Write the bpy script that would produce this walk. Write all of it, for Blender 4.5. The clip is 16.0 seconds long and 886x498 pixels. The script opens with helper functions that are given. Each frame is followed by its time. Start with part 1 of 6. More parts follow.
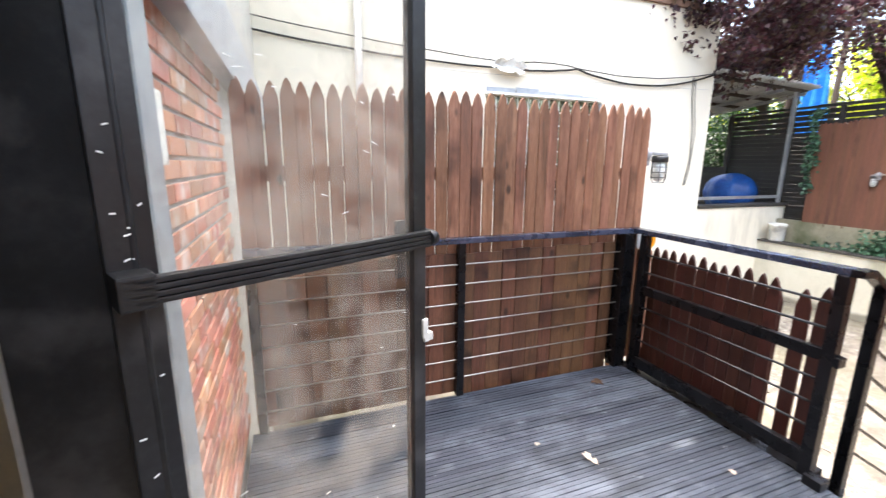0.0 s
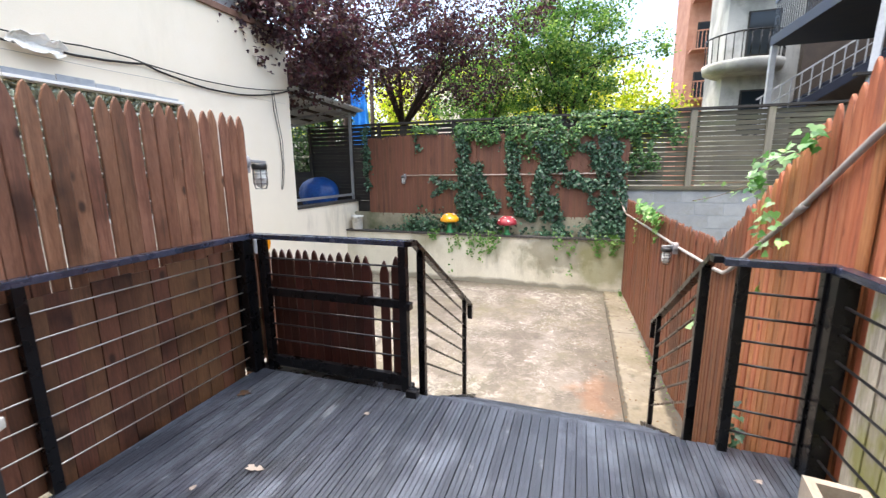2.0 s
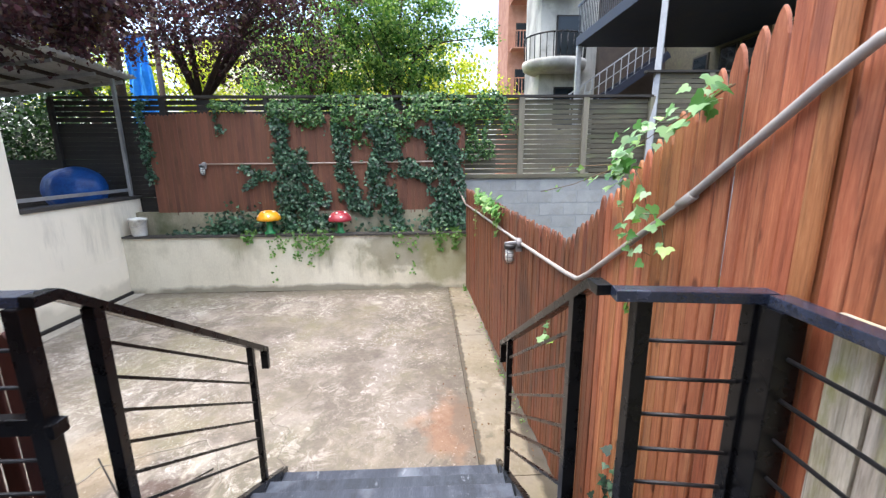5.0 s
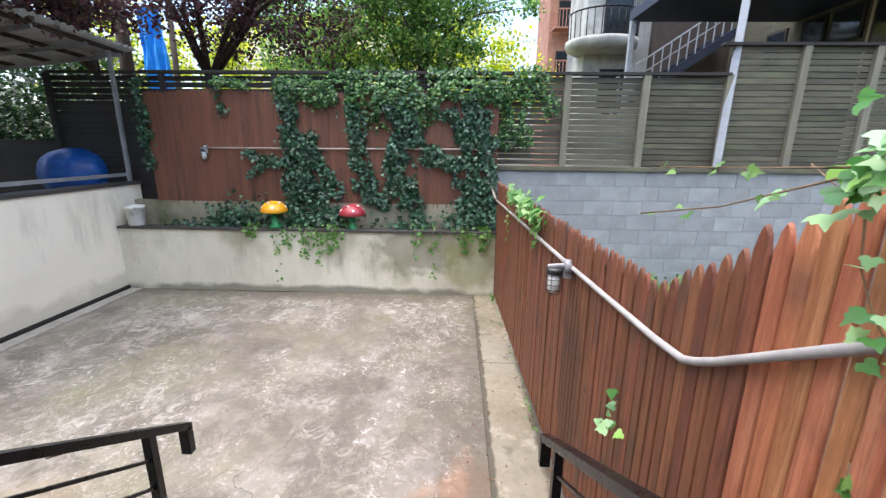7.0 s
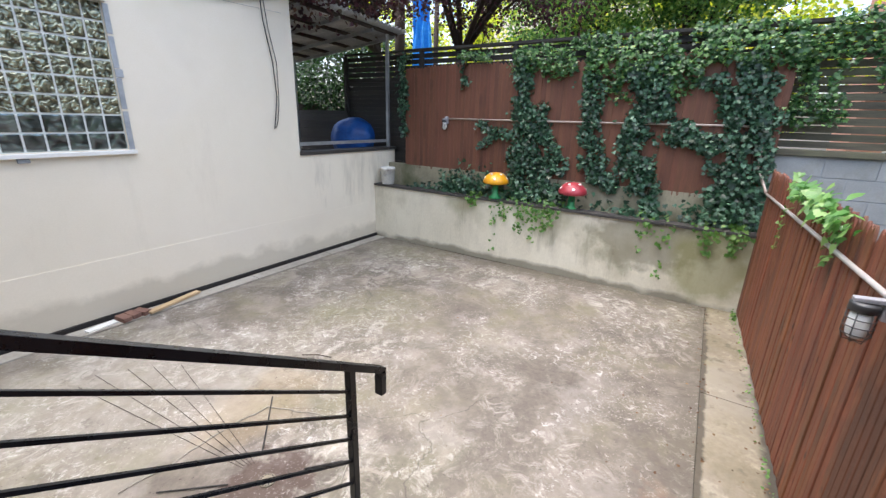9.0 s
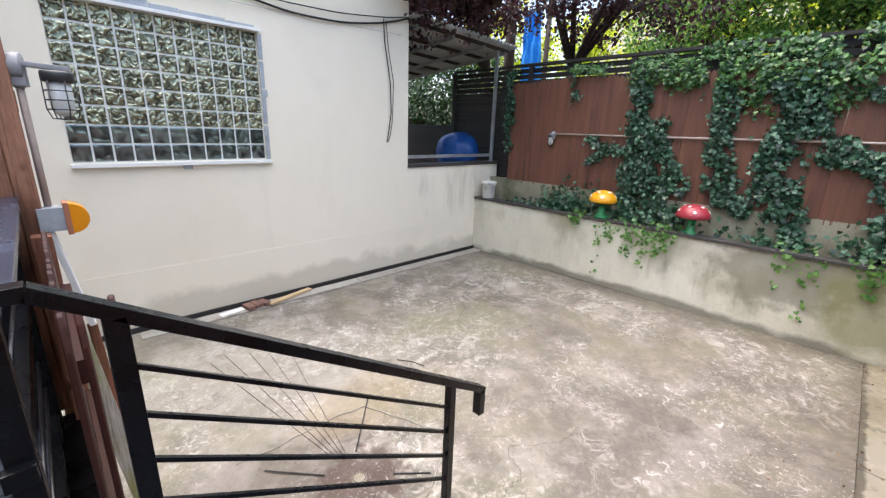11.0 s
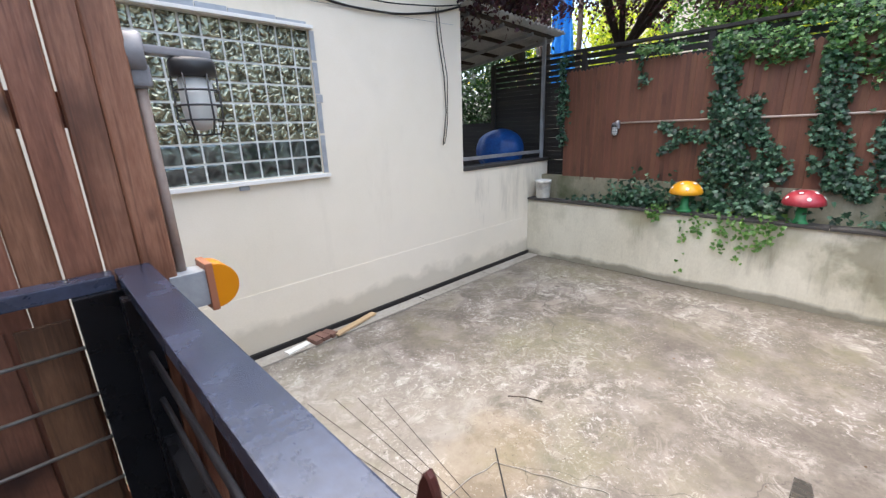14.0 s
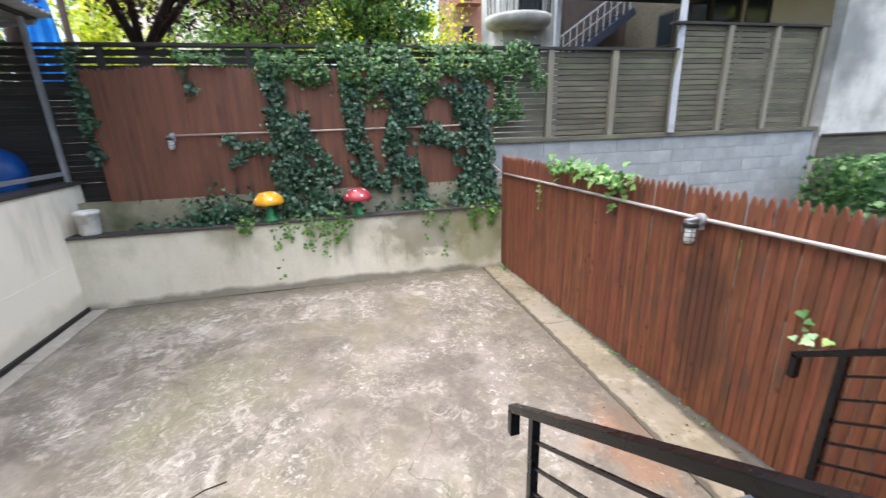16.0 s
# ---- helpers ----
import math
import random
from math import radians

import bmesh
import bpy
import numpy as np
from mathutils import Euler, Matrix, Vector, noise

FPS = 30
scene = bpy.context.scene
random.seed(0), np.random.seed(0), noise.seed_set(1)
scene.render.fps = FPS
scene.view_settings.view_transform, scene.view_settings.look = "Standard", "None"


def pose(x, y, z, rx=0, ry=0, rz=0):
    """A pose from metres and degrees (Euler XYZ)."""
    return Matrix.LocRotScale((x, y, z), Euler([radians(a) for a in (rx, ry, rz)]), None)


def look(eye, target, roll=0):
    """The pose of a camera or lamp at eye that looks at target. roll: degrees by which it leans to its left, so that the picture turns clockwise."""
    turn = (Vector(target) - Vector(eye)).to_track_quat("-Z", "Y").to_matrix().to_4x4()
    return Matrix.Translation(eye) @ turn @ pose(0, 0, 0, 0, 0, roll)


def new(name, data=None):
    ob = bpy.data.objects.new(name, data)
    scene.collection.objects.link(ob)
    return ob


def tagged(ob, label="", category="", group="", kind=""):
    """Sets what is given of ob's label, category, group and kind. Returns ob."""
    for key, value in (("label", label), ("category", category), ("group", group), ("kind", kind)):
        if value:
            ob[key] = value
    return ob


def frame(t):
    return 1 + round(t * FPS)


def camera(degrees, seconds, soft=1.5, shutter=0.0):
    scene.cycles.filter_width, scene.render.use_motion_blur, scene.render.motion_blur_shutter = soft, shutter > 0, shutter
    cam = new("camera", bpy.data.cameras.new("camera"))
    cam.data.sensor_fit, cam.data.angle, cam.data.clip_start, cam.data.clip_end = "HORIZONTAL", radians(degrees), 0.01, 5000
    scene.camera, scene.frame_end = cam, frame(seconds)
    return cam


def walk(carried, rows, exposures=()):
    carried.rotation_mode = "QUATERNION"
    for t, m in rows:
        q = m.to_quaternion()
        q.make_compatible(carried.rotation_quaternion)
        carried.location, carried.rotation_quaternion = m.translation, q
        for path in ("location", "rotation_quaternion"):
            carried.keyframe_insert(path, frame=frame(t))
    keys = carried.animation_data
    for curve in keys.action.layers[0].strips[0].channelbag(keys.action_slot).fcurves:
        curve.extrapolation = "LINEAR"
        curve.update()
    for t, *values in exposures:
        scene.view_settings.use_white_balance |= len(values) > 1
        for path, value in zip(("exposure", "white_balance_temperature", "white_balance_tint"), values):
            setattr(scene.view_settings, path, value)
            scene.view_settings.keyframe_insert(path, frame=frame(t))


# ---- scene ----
cam = camera(94.3, 16.0, 1.3, 0.2)
PATH = [
    (0, (-0.129, 0.012, 1.557), (0.551, 1.849, 1.154), 0.5),
    (0.5, (-0.15, 0.044, 1.547), (0.997, 1.639, 1.174), 0.8),
    (1, (-0.222, 0.054, 1.555), (1.282, 1.322, 1.193), -0.1),
    (1.5, (-0.233, 0.01, 1.566), (1.504, 0.931, 1.2), -0.4),
    (2, (-0.216, -0.025, 1.567), (1.647, 0.597, 1.19), -0.6),
    (2.5, (-0.182, -0.061, 1.563), (1.735, 0.35, 1.168), -0.6),
    (3, (-0.105, -0.088, 1.551), (1.833, 0.186, 1.138), -0.6),
    (3.5, (0.093, -0.112, 1.547), (2.04, 0.059, 1.121), -0.6),
    (4, (0.32, -0.132, 1.522), (2.273, -0.056, 1.097), -0.6),
    (4.2, (0.46, -0.124, 1.501), (2.414, -0.086, 1.078), -0.6),
    (6.3, (1.876, -0.269, 1.505), (3.821, -0.416, 1.064), -0.2),
    (6.5, (1.99, -0.265, 1.526), (3.932, -0.379, 1.064), -0.4),
    (7, (2.184, -0.291, 1.501), (4.124, -0.226, 1.018), 0.6),
    (7.5, (2.39, -0.355, 1.502), (4.293, -0.041, 0.975), 1.3),
    (8, (2.468, -0.345, 1.5), (4.292, 0.24, 0.926), 1.7),
    (8.5, (2.475, -0.281, 1.475), (4.2, 0.536, 0.877), 1.9),
    (9, (2.454, -0.245, 1.44), (4.071, 0.766, 0.835), 1.7),
    (9.5, (2.429, -0.162, 1.428), (3.95, 0.984, 0.818), 2.0),
    (10, (2.441, -0.162, 1.43), (3.859, 1.11, 0.82), 1.4),
    (12.3, (2.343, 0.104, 1.45), (3.663, 1.511, 0.92), 1.6),
    (12.5, (2.297, 0.216, 1.448), (3.607, 1.633, 0.923), 1.3),
    (13, (2.223, 0.492, 1.427), (3.494, 1.949, 0.918), 0.4),
    (13.5, (2.211, 0.83, 1.45), (3.443, 2.314, 0.914), -1.5),
    (14, (2.18, 1.091, 1.418), (3.519, 2.47, 0.865), -2.1),
    (14.5, (2.15, 1.455, 1.425), (3.689, 2.6, 0.867), -2.7),
    (15, (2.22, 1.613, 1.427), (3.969, 2.415, 0.883), -3.2),
    (15.3, (2.289, 1.63, 1.411), (4.15, 2.127, 0.873), -3.4),
    (15.5, (2.349, 1.68, 1.416), (4.259, 1.909, 0.866), -3.0),
    (16, (2.31, 1.765, 1.5), (4.174, 1.338, 0.915), -1.8),
]
EXPOSURES = [(0, 2.95, 6850, 10), (0.8, 2.48, 6800, 10), (2.5, 2.22, 6750, 10), (4, 2.15, 6600, 10), (6.5, 1.96, 6200, 10), (9, 1.84, 6350, 10), (12.5, 1.95, 6430, 10), (15, 1.86, 6450, 10), (16, 1.98, 6330, 10)]
walk(cam, [(t, look(eye, target, roll)) for t, eye, target, roll in PATH], EXPOSURES)

# ---- light ----
world = bpy.data.worlds.new("sky")
scene.world = world
world.use_nodes = True
wn = world.node_tree.nodes
sky = wn.new("ShaderNodeTexSky")
sky.sky_type = "NISHITA"
sky.sun_disc = False
sky.sun_elevation = radians(76)
sky.sun_rotation = radians(-12)
sky.air_density, sky.dust_density, sky.ozone_density = 1.0, 4.0, 1.0
wn["Background"].inputs["Strength"].default_value = 0.15
world.node_tree.links.new(sky.outputs[0], wn["Background"].inputs[0])
sun_data = bpy.data.lights.new("sun", "SUN")
sun_data.energy, sun_data.angle, sun_data.color = 1.0, radians(110), (1.0, 0.95, 0.87)
sun = new("sun", sun_data)
sun.matrix_world = look((1.5, -0.5, 34), (5, 2, 0))

# ---- helpers of this scene ----
rng = random.Random(7)
nrg = np.random.default_rng(11)


def lin(c):
    """A colour given as #rrggbb, in linear values."""
    v = [int(c[i:i + 2], 16) / 255 for i in (1, 3, 5)]
    return tuple(x / 12.92 if x <= 0.04045 else ((x + 0.055) / 1.055) ** 2.4 for x in v) + (1,)


def mat(name, colours, rough=0.7, scale=3.0, fine=40.0, stretch=(1, 1, 1), vary=0.0, bump=0.2, metal=0.0, island=False, stain=None, stain_scale=1.0, stain_lo=0.55, spec=0.5, bump_dist=0.01, knots=0.0):
    """A surface with two scales of noise between colours, grain, bump, stains, and a random shade for each piece."""
    m = bpy.data.materials.new(name)
    m.use_nodes = True
    nt = m.node_tree
    n, l = nt.nodes, nt.links
    b = n["Principled BSDF"]
    tc = n.new("ShaderNodeTexCoord")
    oi = n.new("ShaderNodeObjectInfo")
    off = n.new("ShaderNodeVectorMath")
    off.operation = "MULTIPLY_ADD"
    comb = n.new("ShaderNodeCombineXYZ")
    for k in range(3):
        l.new(oi.outputs["Random"], comb.inputs[k])
    l.new(comb.outputs[0], off.inputs[0])
    off.inputs[1].default_value = (37.0, 53.0, 71.0) if vary else (0, 0, 0)
    l.new(tc.outputs["Object"], off.inputs[2])
    mp = n.new("ShaderNodeMapping")
    mp.inputs["Scale"].default_value = stretch
    l.new(off.outputs[0], mp.inputs[0])
    n1 = n.new("ShaderNodeTexNoise")
    n1.inputs["Scale"].default_value, n1.inputs["Detail"].default_value, n1.inputs["Roughness"].default_value = scale, 6, 0.6
    l.new(mp.outputs[0], n1.inputs["Vector"])
    n2 = n.new("ShaderNodeTexNoise")
    n2.inputs["Scale"].default_value, n2.inputs["Detail"].default_value, n2.inputs["Roughness"].default_value = fine, 4, 0.65
    l.new(mp.outputs[0], n2.inputs["Vector"])
    mixf = n.new("ShaderNodeMath")
    mixf.operation = "MULTIPLY_ADD"
    mixf.inputs[1].default_value = 0.35
    l.new(n2.outputs["Fac"], mixf.inputs[0])
    sc = n.new("ShaderNodeMath")
    sc.operation = "MULTIPLY"
    sc.inputs[1].default_value = 0.65
    l.new(n1.outputs["Fac"], sc.inputs[0])
    l.new(sc.outputs[0], mixf.inputs[2])
    ramp = n.new("ShaderNodeValToRGB")
    cols = [lin(c) for c in colours]
    el = ramp.color_ramp.elements
    el[0].position, el[1].position = 0.3, 0.7
    el[0].color, el[1].color = cols[0], cols[-1]
    for k, c in enumerate(cols[1:-1], 1):
        e = el.new(0.3 + 0.4 * k / (len(cols) - 1))
        e.color = c
    l.new(mixf.outputs[0], ramp.inputs[0])
    out = ramp.outputs[0]
    if stain:
        n3 = n.new("ShaderNodeTexNoise")
        n3.inputs["Scale"].default_value, n3.inputs["Detail"].default_value = stain_scale, 5
        l.new(off.outputs[0], n3.inputs["Vector"])
        mr = n.new("ShaderNodeMapRange")
        mr.inputs["From Min"].default_value, mr.inputs["From Max"].default_value = stain_lo, stain_lo + 0.18
        l.new(n3.outputs["Fac"], mr.inputs["Value"])
        mx = n.new("ShaderNodeMix")
        mx.data_type = "RGBA"
        l.new(mr.outputs[0], mx.inputs["Factor"])
        l.new(out, mx.inputs["A"])
        mx.inputs["B"].default_value = lin(stain)
        out = mx.outputs["Result"]
    if knots:
        kp = n.new("ShaderNodeMapping")
        kp.inputs["Scale"].default_value = (4.0, 4.0, 2.2)
        l.new(off.outputs[0], kp.inputs[0])
        vo = n.new("ShaderNodeTexVoronoi")
        vo.inputs["Scale"].default_value = 1.6
        l.new(kp.outputs[0], vo.inputs["Vector"])
        km = n.new("ShaderNodeMapRange")
        km.inputs["From Min"].default_value, km.inputs["From Max"].default_value = 0.07, 0.15
        km.inputs["To Min"].default_value, km.inputs["To Max"].default_value = knots, 0.0
        l.new(vo.outputs["Distance"], km.inputs["Value"])
        gr = n.new("ShaderNodeTexNoise")
        gr.inputs["Scale"].default_value, gr.inputs["Detail"].default_value, gr.inputs["Distortion"].default_value = 5.0, 5, 1.2
        gp_ = n.new("ShaderNodeMapping")
        gp_.inputs["Scale"].default_value = (14, 14, 0.55)
        l.new(off.outputs[0], gp_.inputs[0])
        l.new(gp_.outputs[0], gr.inputs["Vector"])
        gm_ = n.new("ShaderNodeMapRange")
        gm_.inputs["From Min"].default_value, gm_.inputs["From Max"].default_value, gm_.inputs["To Max"].default_value = 0.5, 0.72, 0.55
        l.new(gr.outputs["Fac"], gm_.inputs["Value"])
        mxk = n.new("ShaderNodeMath")
        mxk.operation = "MAXIMUM"
        l.new(km.outputs[0], mxk.inputs[0])
        l.new(gm_.outputs[0], mxk.inputs[1])
        mk = n.new("ShaderNodeMix")
        mk.data_type = "RGBA"
        l.new(mxk.outputs[0], mk.inputs["Factor"])
        l.new(out, mk.inputs["A"])
        mk.inputs["B"].default_value = tuple(0.35 * c for c in lin(colours[0])[:3]) + (1,)
        out = mk.outputs["Result"]
    if vary:
        hsv = n.new("ShaderNodeHueSaturation")
        if island:
            geo = n.new("ShaderNodeNewGeometry")
            rnd = geo.outputs["Random Per Island"]
        else:
            rnd = oi.outputs["Random"]
        v = n.new("ShaderNodeMapRange")
        v.inputs["To Min"].default_value, v.inputs["To Max"].default_value = 1 - vary, 1 + vary
        l.new(rnd, v.inputs["Value"])
        l.new(v.outputs[0], hsv.inputs["Value"])
        h = n.new("ShaderNodeMath")
        h.operation = "MULTIPLY_ADD"
        h.inputs[1].default_value, h.inputs[2].default_value = 0.03 * vary / 0.3, 0.5 - 0.015 * vary / 0.3
        fr = n.new("ShaderNodeMath")
        fr.operation = "FRACT"
        m7 = n.new("ShaderNodeMath")
        m7.operation = "MULTIPLY"
        m7.inputs[1].default_value = 7.3
        l.new(rnd, m7.inputs[0])
        l.new(m7.outputs[0], fr.inputs[0])
        l.new(fr.outputs[0], h.inputs[0])
        l.new(h.outputs[0], hsv.inputs["Hue"])
        l.new(out, hsv.inputs["Color"])
        out = hsv.outputs[0]
    l.new(out, b.inputs["Base Color"])
    rr = n.new("ShaderNodeMapRange")
    rr.inputs["To Min"].default_value, rr.inputs["To Max"].default_value = max(0.02, rough - 0.12), min(1, rough + 0.12)
    l.new(n1.outputs["Fac"], rr.inputs["Value"])
    l.new(rr.outputs[0], b.inputs["Roughness"])
    b.inputs["Metallic"].default_value = metal
    b.inputs["Specular IOR Level"].default_value = spec
    if bump:
        bp = n.new("ShaderNodeBump")
        bp.inputs["Strength"].default_value, bp.inputs["Distance"].default_value = bump, bump_dist
        l.new(mixf.outputs[0], bp.inputs["Height"])
        l.new(bp.outputs[0], b.inputs["Normal"])
    return m


def leaf_mat(name, colours, rough=0.45, trans=0.35, vary=0.35):
    """Foliage: a shade for each leaf, some light let through."""
    m = bpy.data.materials.new(name)
    m.use_nodes = True
    n, l = m.node_tree.nodes, m.node_tree.links
    b = n["Principled BSDF"]
    geo = n.new("ShaderNodeNewGeometry")
    ramp = n.new("ShaderNodeValToRGB")
    el = ramp.color_ramp.elements
    cols = [lin(c) for c in colours]
    el[0].color, el[1].color = cols[0], cols[-1]
    for k, c in enumerate(cols[1:-1], 1):
        e = el.new(k / (len(cols) - 1))
        e.color = c
    l.new(geo.outputs["Random Per Island"], ramp.inputs[0])
    l.new(ramp.outputs[0], b.inputs["Base Color"])
    b.inputs["Roughness"].default_value = rough
    tr = n.new("ShaderNodeBsdfTranslucent")
    g = n.new("ShaderNodeHueSaturation")
    g.inputs["Value"].default_value, g.inputs["Saturation"].default_value = 1.6, 1.1
    l.new(ramp.outputs[0], g.inputs["Color"])
    l.new(g.outputs[0], tr.inputs["Color"])
    mx = n.new("ShaderNodeMixShader")
    mx.inputs[0].default_value = trans
    l.new(b.outputs[0], mx.inputs[1])
    l.new(tr.outputs[0], mx.inputs[2])
    l.new(mx.outputs[0], n["Material Output"].inputs[0])
    return m


def plain(name, colour, rough=0.5, metal=0.0, transmission=0.0, ior=1.45):
    m = bpy.data.materials.new(name)
    m.use_nodes = True
    b = m.node_tree.nodes["Principled BSDF"]
    b.inputs["Base Color"].default_value = lin(colour)
    b.inputs["Roughness"].default_value, b.inputs["Metallic"].default_value = rough, metal
    b.inputs["Transmission Weight"].default_value, b.inputs["IOR"].default_value = transmission, ior
    return m


def box(bm, x0, x1, y0, y1, z0, z1, bevel=0.0):
    """A box added to bm, with bevelled edges if asked for."""
    r = bmesh.ops.create_cube(bm, size=1)
    bmesh.ops.transform(bm, matrix=Matrix.LocRotScale(((x0 + x1) / 2, (y0 + y1) / 2, (z0 + z1) / 2), None, (abs(x1 - x0), abs(y1 - y0), abs(z1 - z0))), verts=r["verts"])
    if bevel:
        edges = {e for v in r["verts"] for e in v.link_edges}
        bmesh.ops.bevel(bm, geom=list(edges), offset=bevel, segments=2, affect="EDGES", profile=0.7)
    return bm


def bar(bm, a, b, w, h=None, bevel=0.0):
    """A square bar between two points; h is its size in the upright direction."""
    a, b = Vector(a), Vector(b)
    d = b - a
    h = h or w
    r = bmesh.ops.create_cube(bm, size=1)
    rot = d.to_track_quat("Y", "Z").to_matrix().to_4x4()
    bmesh.ops.transform(bm, matrix=Matrix.Translation((a + b) / 2) @ rot @ Matrix.Diagonal((w, d.length, h, 1)), verts=r["verts"])
    if bevel:
        bmesh.ops.bevel(bm, geom=list({e for v in r["verts"] for e in v.link_edges}), offset=bevel, segments=2, affect="EDGES", profile=0.7)
    return bm


def tube(bm, pts, radii, sides=10, cap=True):
    """A tube through points with a radius at each."""
    pts = [Vector(p) for p in pts]
    if not hasattr(radii, "__len__"):
        radii = [radii] * len(pts)
    rings = []
    ref = Vector((0.13, 0.31, 0.94))
    for i, p in enumerate(pts):
        d = (pts[min(i + 1, len(pts) - 1)] - pts[max(i - 1, 0)]).normalized()
        u = d.cross(ref)
        if u.length < 0.05:
            u = d.cross(Vector((1, 0, 0)))
        u.normalize()
        v = d.cross(u)
        rings.append([bm.verts.new(p + radii[i] * (math.cos(2 * math.pi * k / sides) * u + math.sin(2 * math.pi * k / sides) * v)) for k in range(sides)])
    for r0, r1 in zip(rings, rings[1:]):
        for k in range(sides):
            f = bm.faces.new((r0[k], r0[(k + 1) % sides], r1[(k + 1) % sides], r1[k]))
            f.smooth = True
    if cap:
        bm.faces.new(rings[0][::-1])
        bm.faces.new(rings[-1])
    return bm


def lathe(bm, profile, centre=(0, 0, 0), sides=24):
    """A turned shape from (radius, height) pairs about the upright axis."""
    c = Vector(centre)
    rings = []
    for r, z in profile:
        rings.append([bm.verts.new(c + Vector((r * math.cos(2 * math.pi * k / sides), r * math.sin(2 * math.pi * k / sides), z))) for k in range(sides)])
    for r0, r1 in zip(rings, rings[1:]):
        for k in range(sides):
            f = bm.faces.new((r0[k], r0[(k + 1) % sides], r1[(k + 1) % sides], r1[k]))
            f.smooth = True
    bm.faces.new(rings[0][::-1])
    bm.faces.new(rings[-1])
    return bm


def mesh_of(bm, name, material):
    me = bpy.data.meshes.new(name)
    bmesh.ops.recalc_face_normals(bm, faces=bm.faces[:])
    bm.to_mesh(me)
    bm.free()
    me.materials.append(material)
    return me


def part(name, bm, material, parent=None, label=""):
    ob = new(name, mesh_of(bm, name, material))
    if parent:
        ob.parent = parent
    if label:
        ob["label"] = label
    return ob


def piece(name, me, parent, m):
    ob = new(name, me)
    ob.parent = parent
    ob.matrix_basis = m
    return ob


def thing(name, at, label, category, group="", kind=""):
    ob = new(name)
    ob.empty_display_size = 0.1
    ob.location = at
    bpy.context.view_layer.update()
    return tagged(ob, label, category, group, kind)


def sub(name, bm, material, parent, label=""):
    """A part whose mesh is in world coordinates, hung under a thing that may stand anywhere."""
    ob = part(name, bm, material, parent, label)
    ob.matrix_parent_inverse = Matrix.Translation(-world_at(parent))
    return ob


def world_at(ob):
    v = Vector((0, 0, 0))
    while ob:
        v += ob.matrix_basis.translation + ob.matrix_parent_inverse.translation
        ob = ob.parent
    return v


def wp(parent):
    return Matrix.Translation(-world_at(parent))


def slab(name, x0, x1, y0, y1, z0, z1, material, label, category, bevel=0.0, kind="structure"):
    ob = part(name, box(bmesh.new(), x0, x1, y0, y1, z0, z1, bevel), material)
    return tagged(ob, label, category, "", kind)


LEAF = (np.array([(0, 0, 0), (0.46, 0.22, 0.10), (0.30, 0.62, 0.05), (0, 1.05, -0.06), (-0.30, 0.62, 0.05), (-0.46, 0.22, 0.10)]), [(0, 1, 2, 3), (0, 3, 4, 5)])
_half = [(0, 0, 0), (0.14, -0.16, 0.03), (0.36, -0.14, 0.07), (0.60, 0.08, 0.02), (0.38, 0.24, 0.06), (0.50, 0.56, 0.0), (0.20, 0.54, 0.05), (0, 1.0, -0.08)]
_lobe = [(0, 0, 0), (0.24, -0.15, 0.04), (0.52, -0.06, 0.05), (0.68, 0.18, -0.02), (0.43, 0.33, 0.05), (0.37, 0.60, 0.02), (0.17, 0.68, 0.04), (0, 1.08, -0.10)]
BROAD = (np.array(_lobe + [(-a, b, c) for a, b, c in _lobe[1:7]]), [(0, 1, 2, 3, 4, 5, 6, 7), (0, 7, 13, 12, 11, 10, 9, 8)])
IVY = (np.array(_half + [(-a, b, c) for a, b, c in _half[1:7]]), [(0, 1, 2, 3, 4, 5, 6, 7), (0, 7, 13, 12, 11, 10, 9, 8)])


def leaves(name, centres, sizes, material, facing=None, spread=1.0, shape=LEAF, droop=0.3):
    """Many leaves in one mesh; facing: the way most of them look, or None."""
    c = np.asarray(centres, float)
    k = len(c)
    nrm = nrg.normal(size=(k, 3)) * spread
    if facing is not None:
        nrm += np.asarray(facing, float)
    nrm /= np.linalg.norm(nrm, axis=1)[:, None]
    tip = nrg.normal(size=(k, 3)) * 0.6 + np.array((0, 0, -droop * 2))
    tip -= nrm * np.sum(tip * nrm, axis=1)[:, None]
    tip /= np.linalg.norm(tip, axis=1)[:, None] + 1e-9
    side = np.cross(tip, nrm)
    s, faces = shape
    sz = np.asarray(sizes, float).reshape(-1, 1, 1) * np.ones((k, 1, 1))
    v = c[:, None, :] + sz * (s[None, :, 0:1] * side[:, None, :] + s[None, :, 1:2] * tip[:, None, :] + s[None, :, 2:3] * nrm[:, None, :])
    nv, nf, fl = len(s), len(faces), len(faces[0])
    me = bpy.data.meshes.new(name)
    me.vertices.add(k * nv)
    me.vertices.foreach_set("co", v.reshape(-1))
    idx = (np.array(faces)[None, :, :] + (np.arange(k) * nv)[:, None, None]).reshape(-1)
    me.loops.add(len(idx))
    me.loops.foreach_set("vertex_index", idx.astype(np.int32))
    me.polygons.add(k * nf)
    me.polygons.foreach_set("loop_start", (np.arange(k * nf) * fl).astype(np.int32))
    me.update(calc_edges=True)
    me.validate()
    me.materials.append(material)
    return me


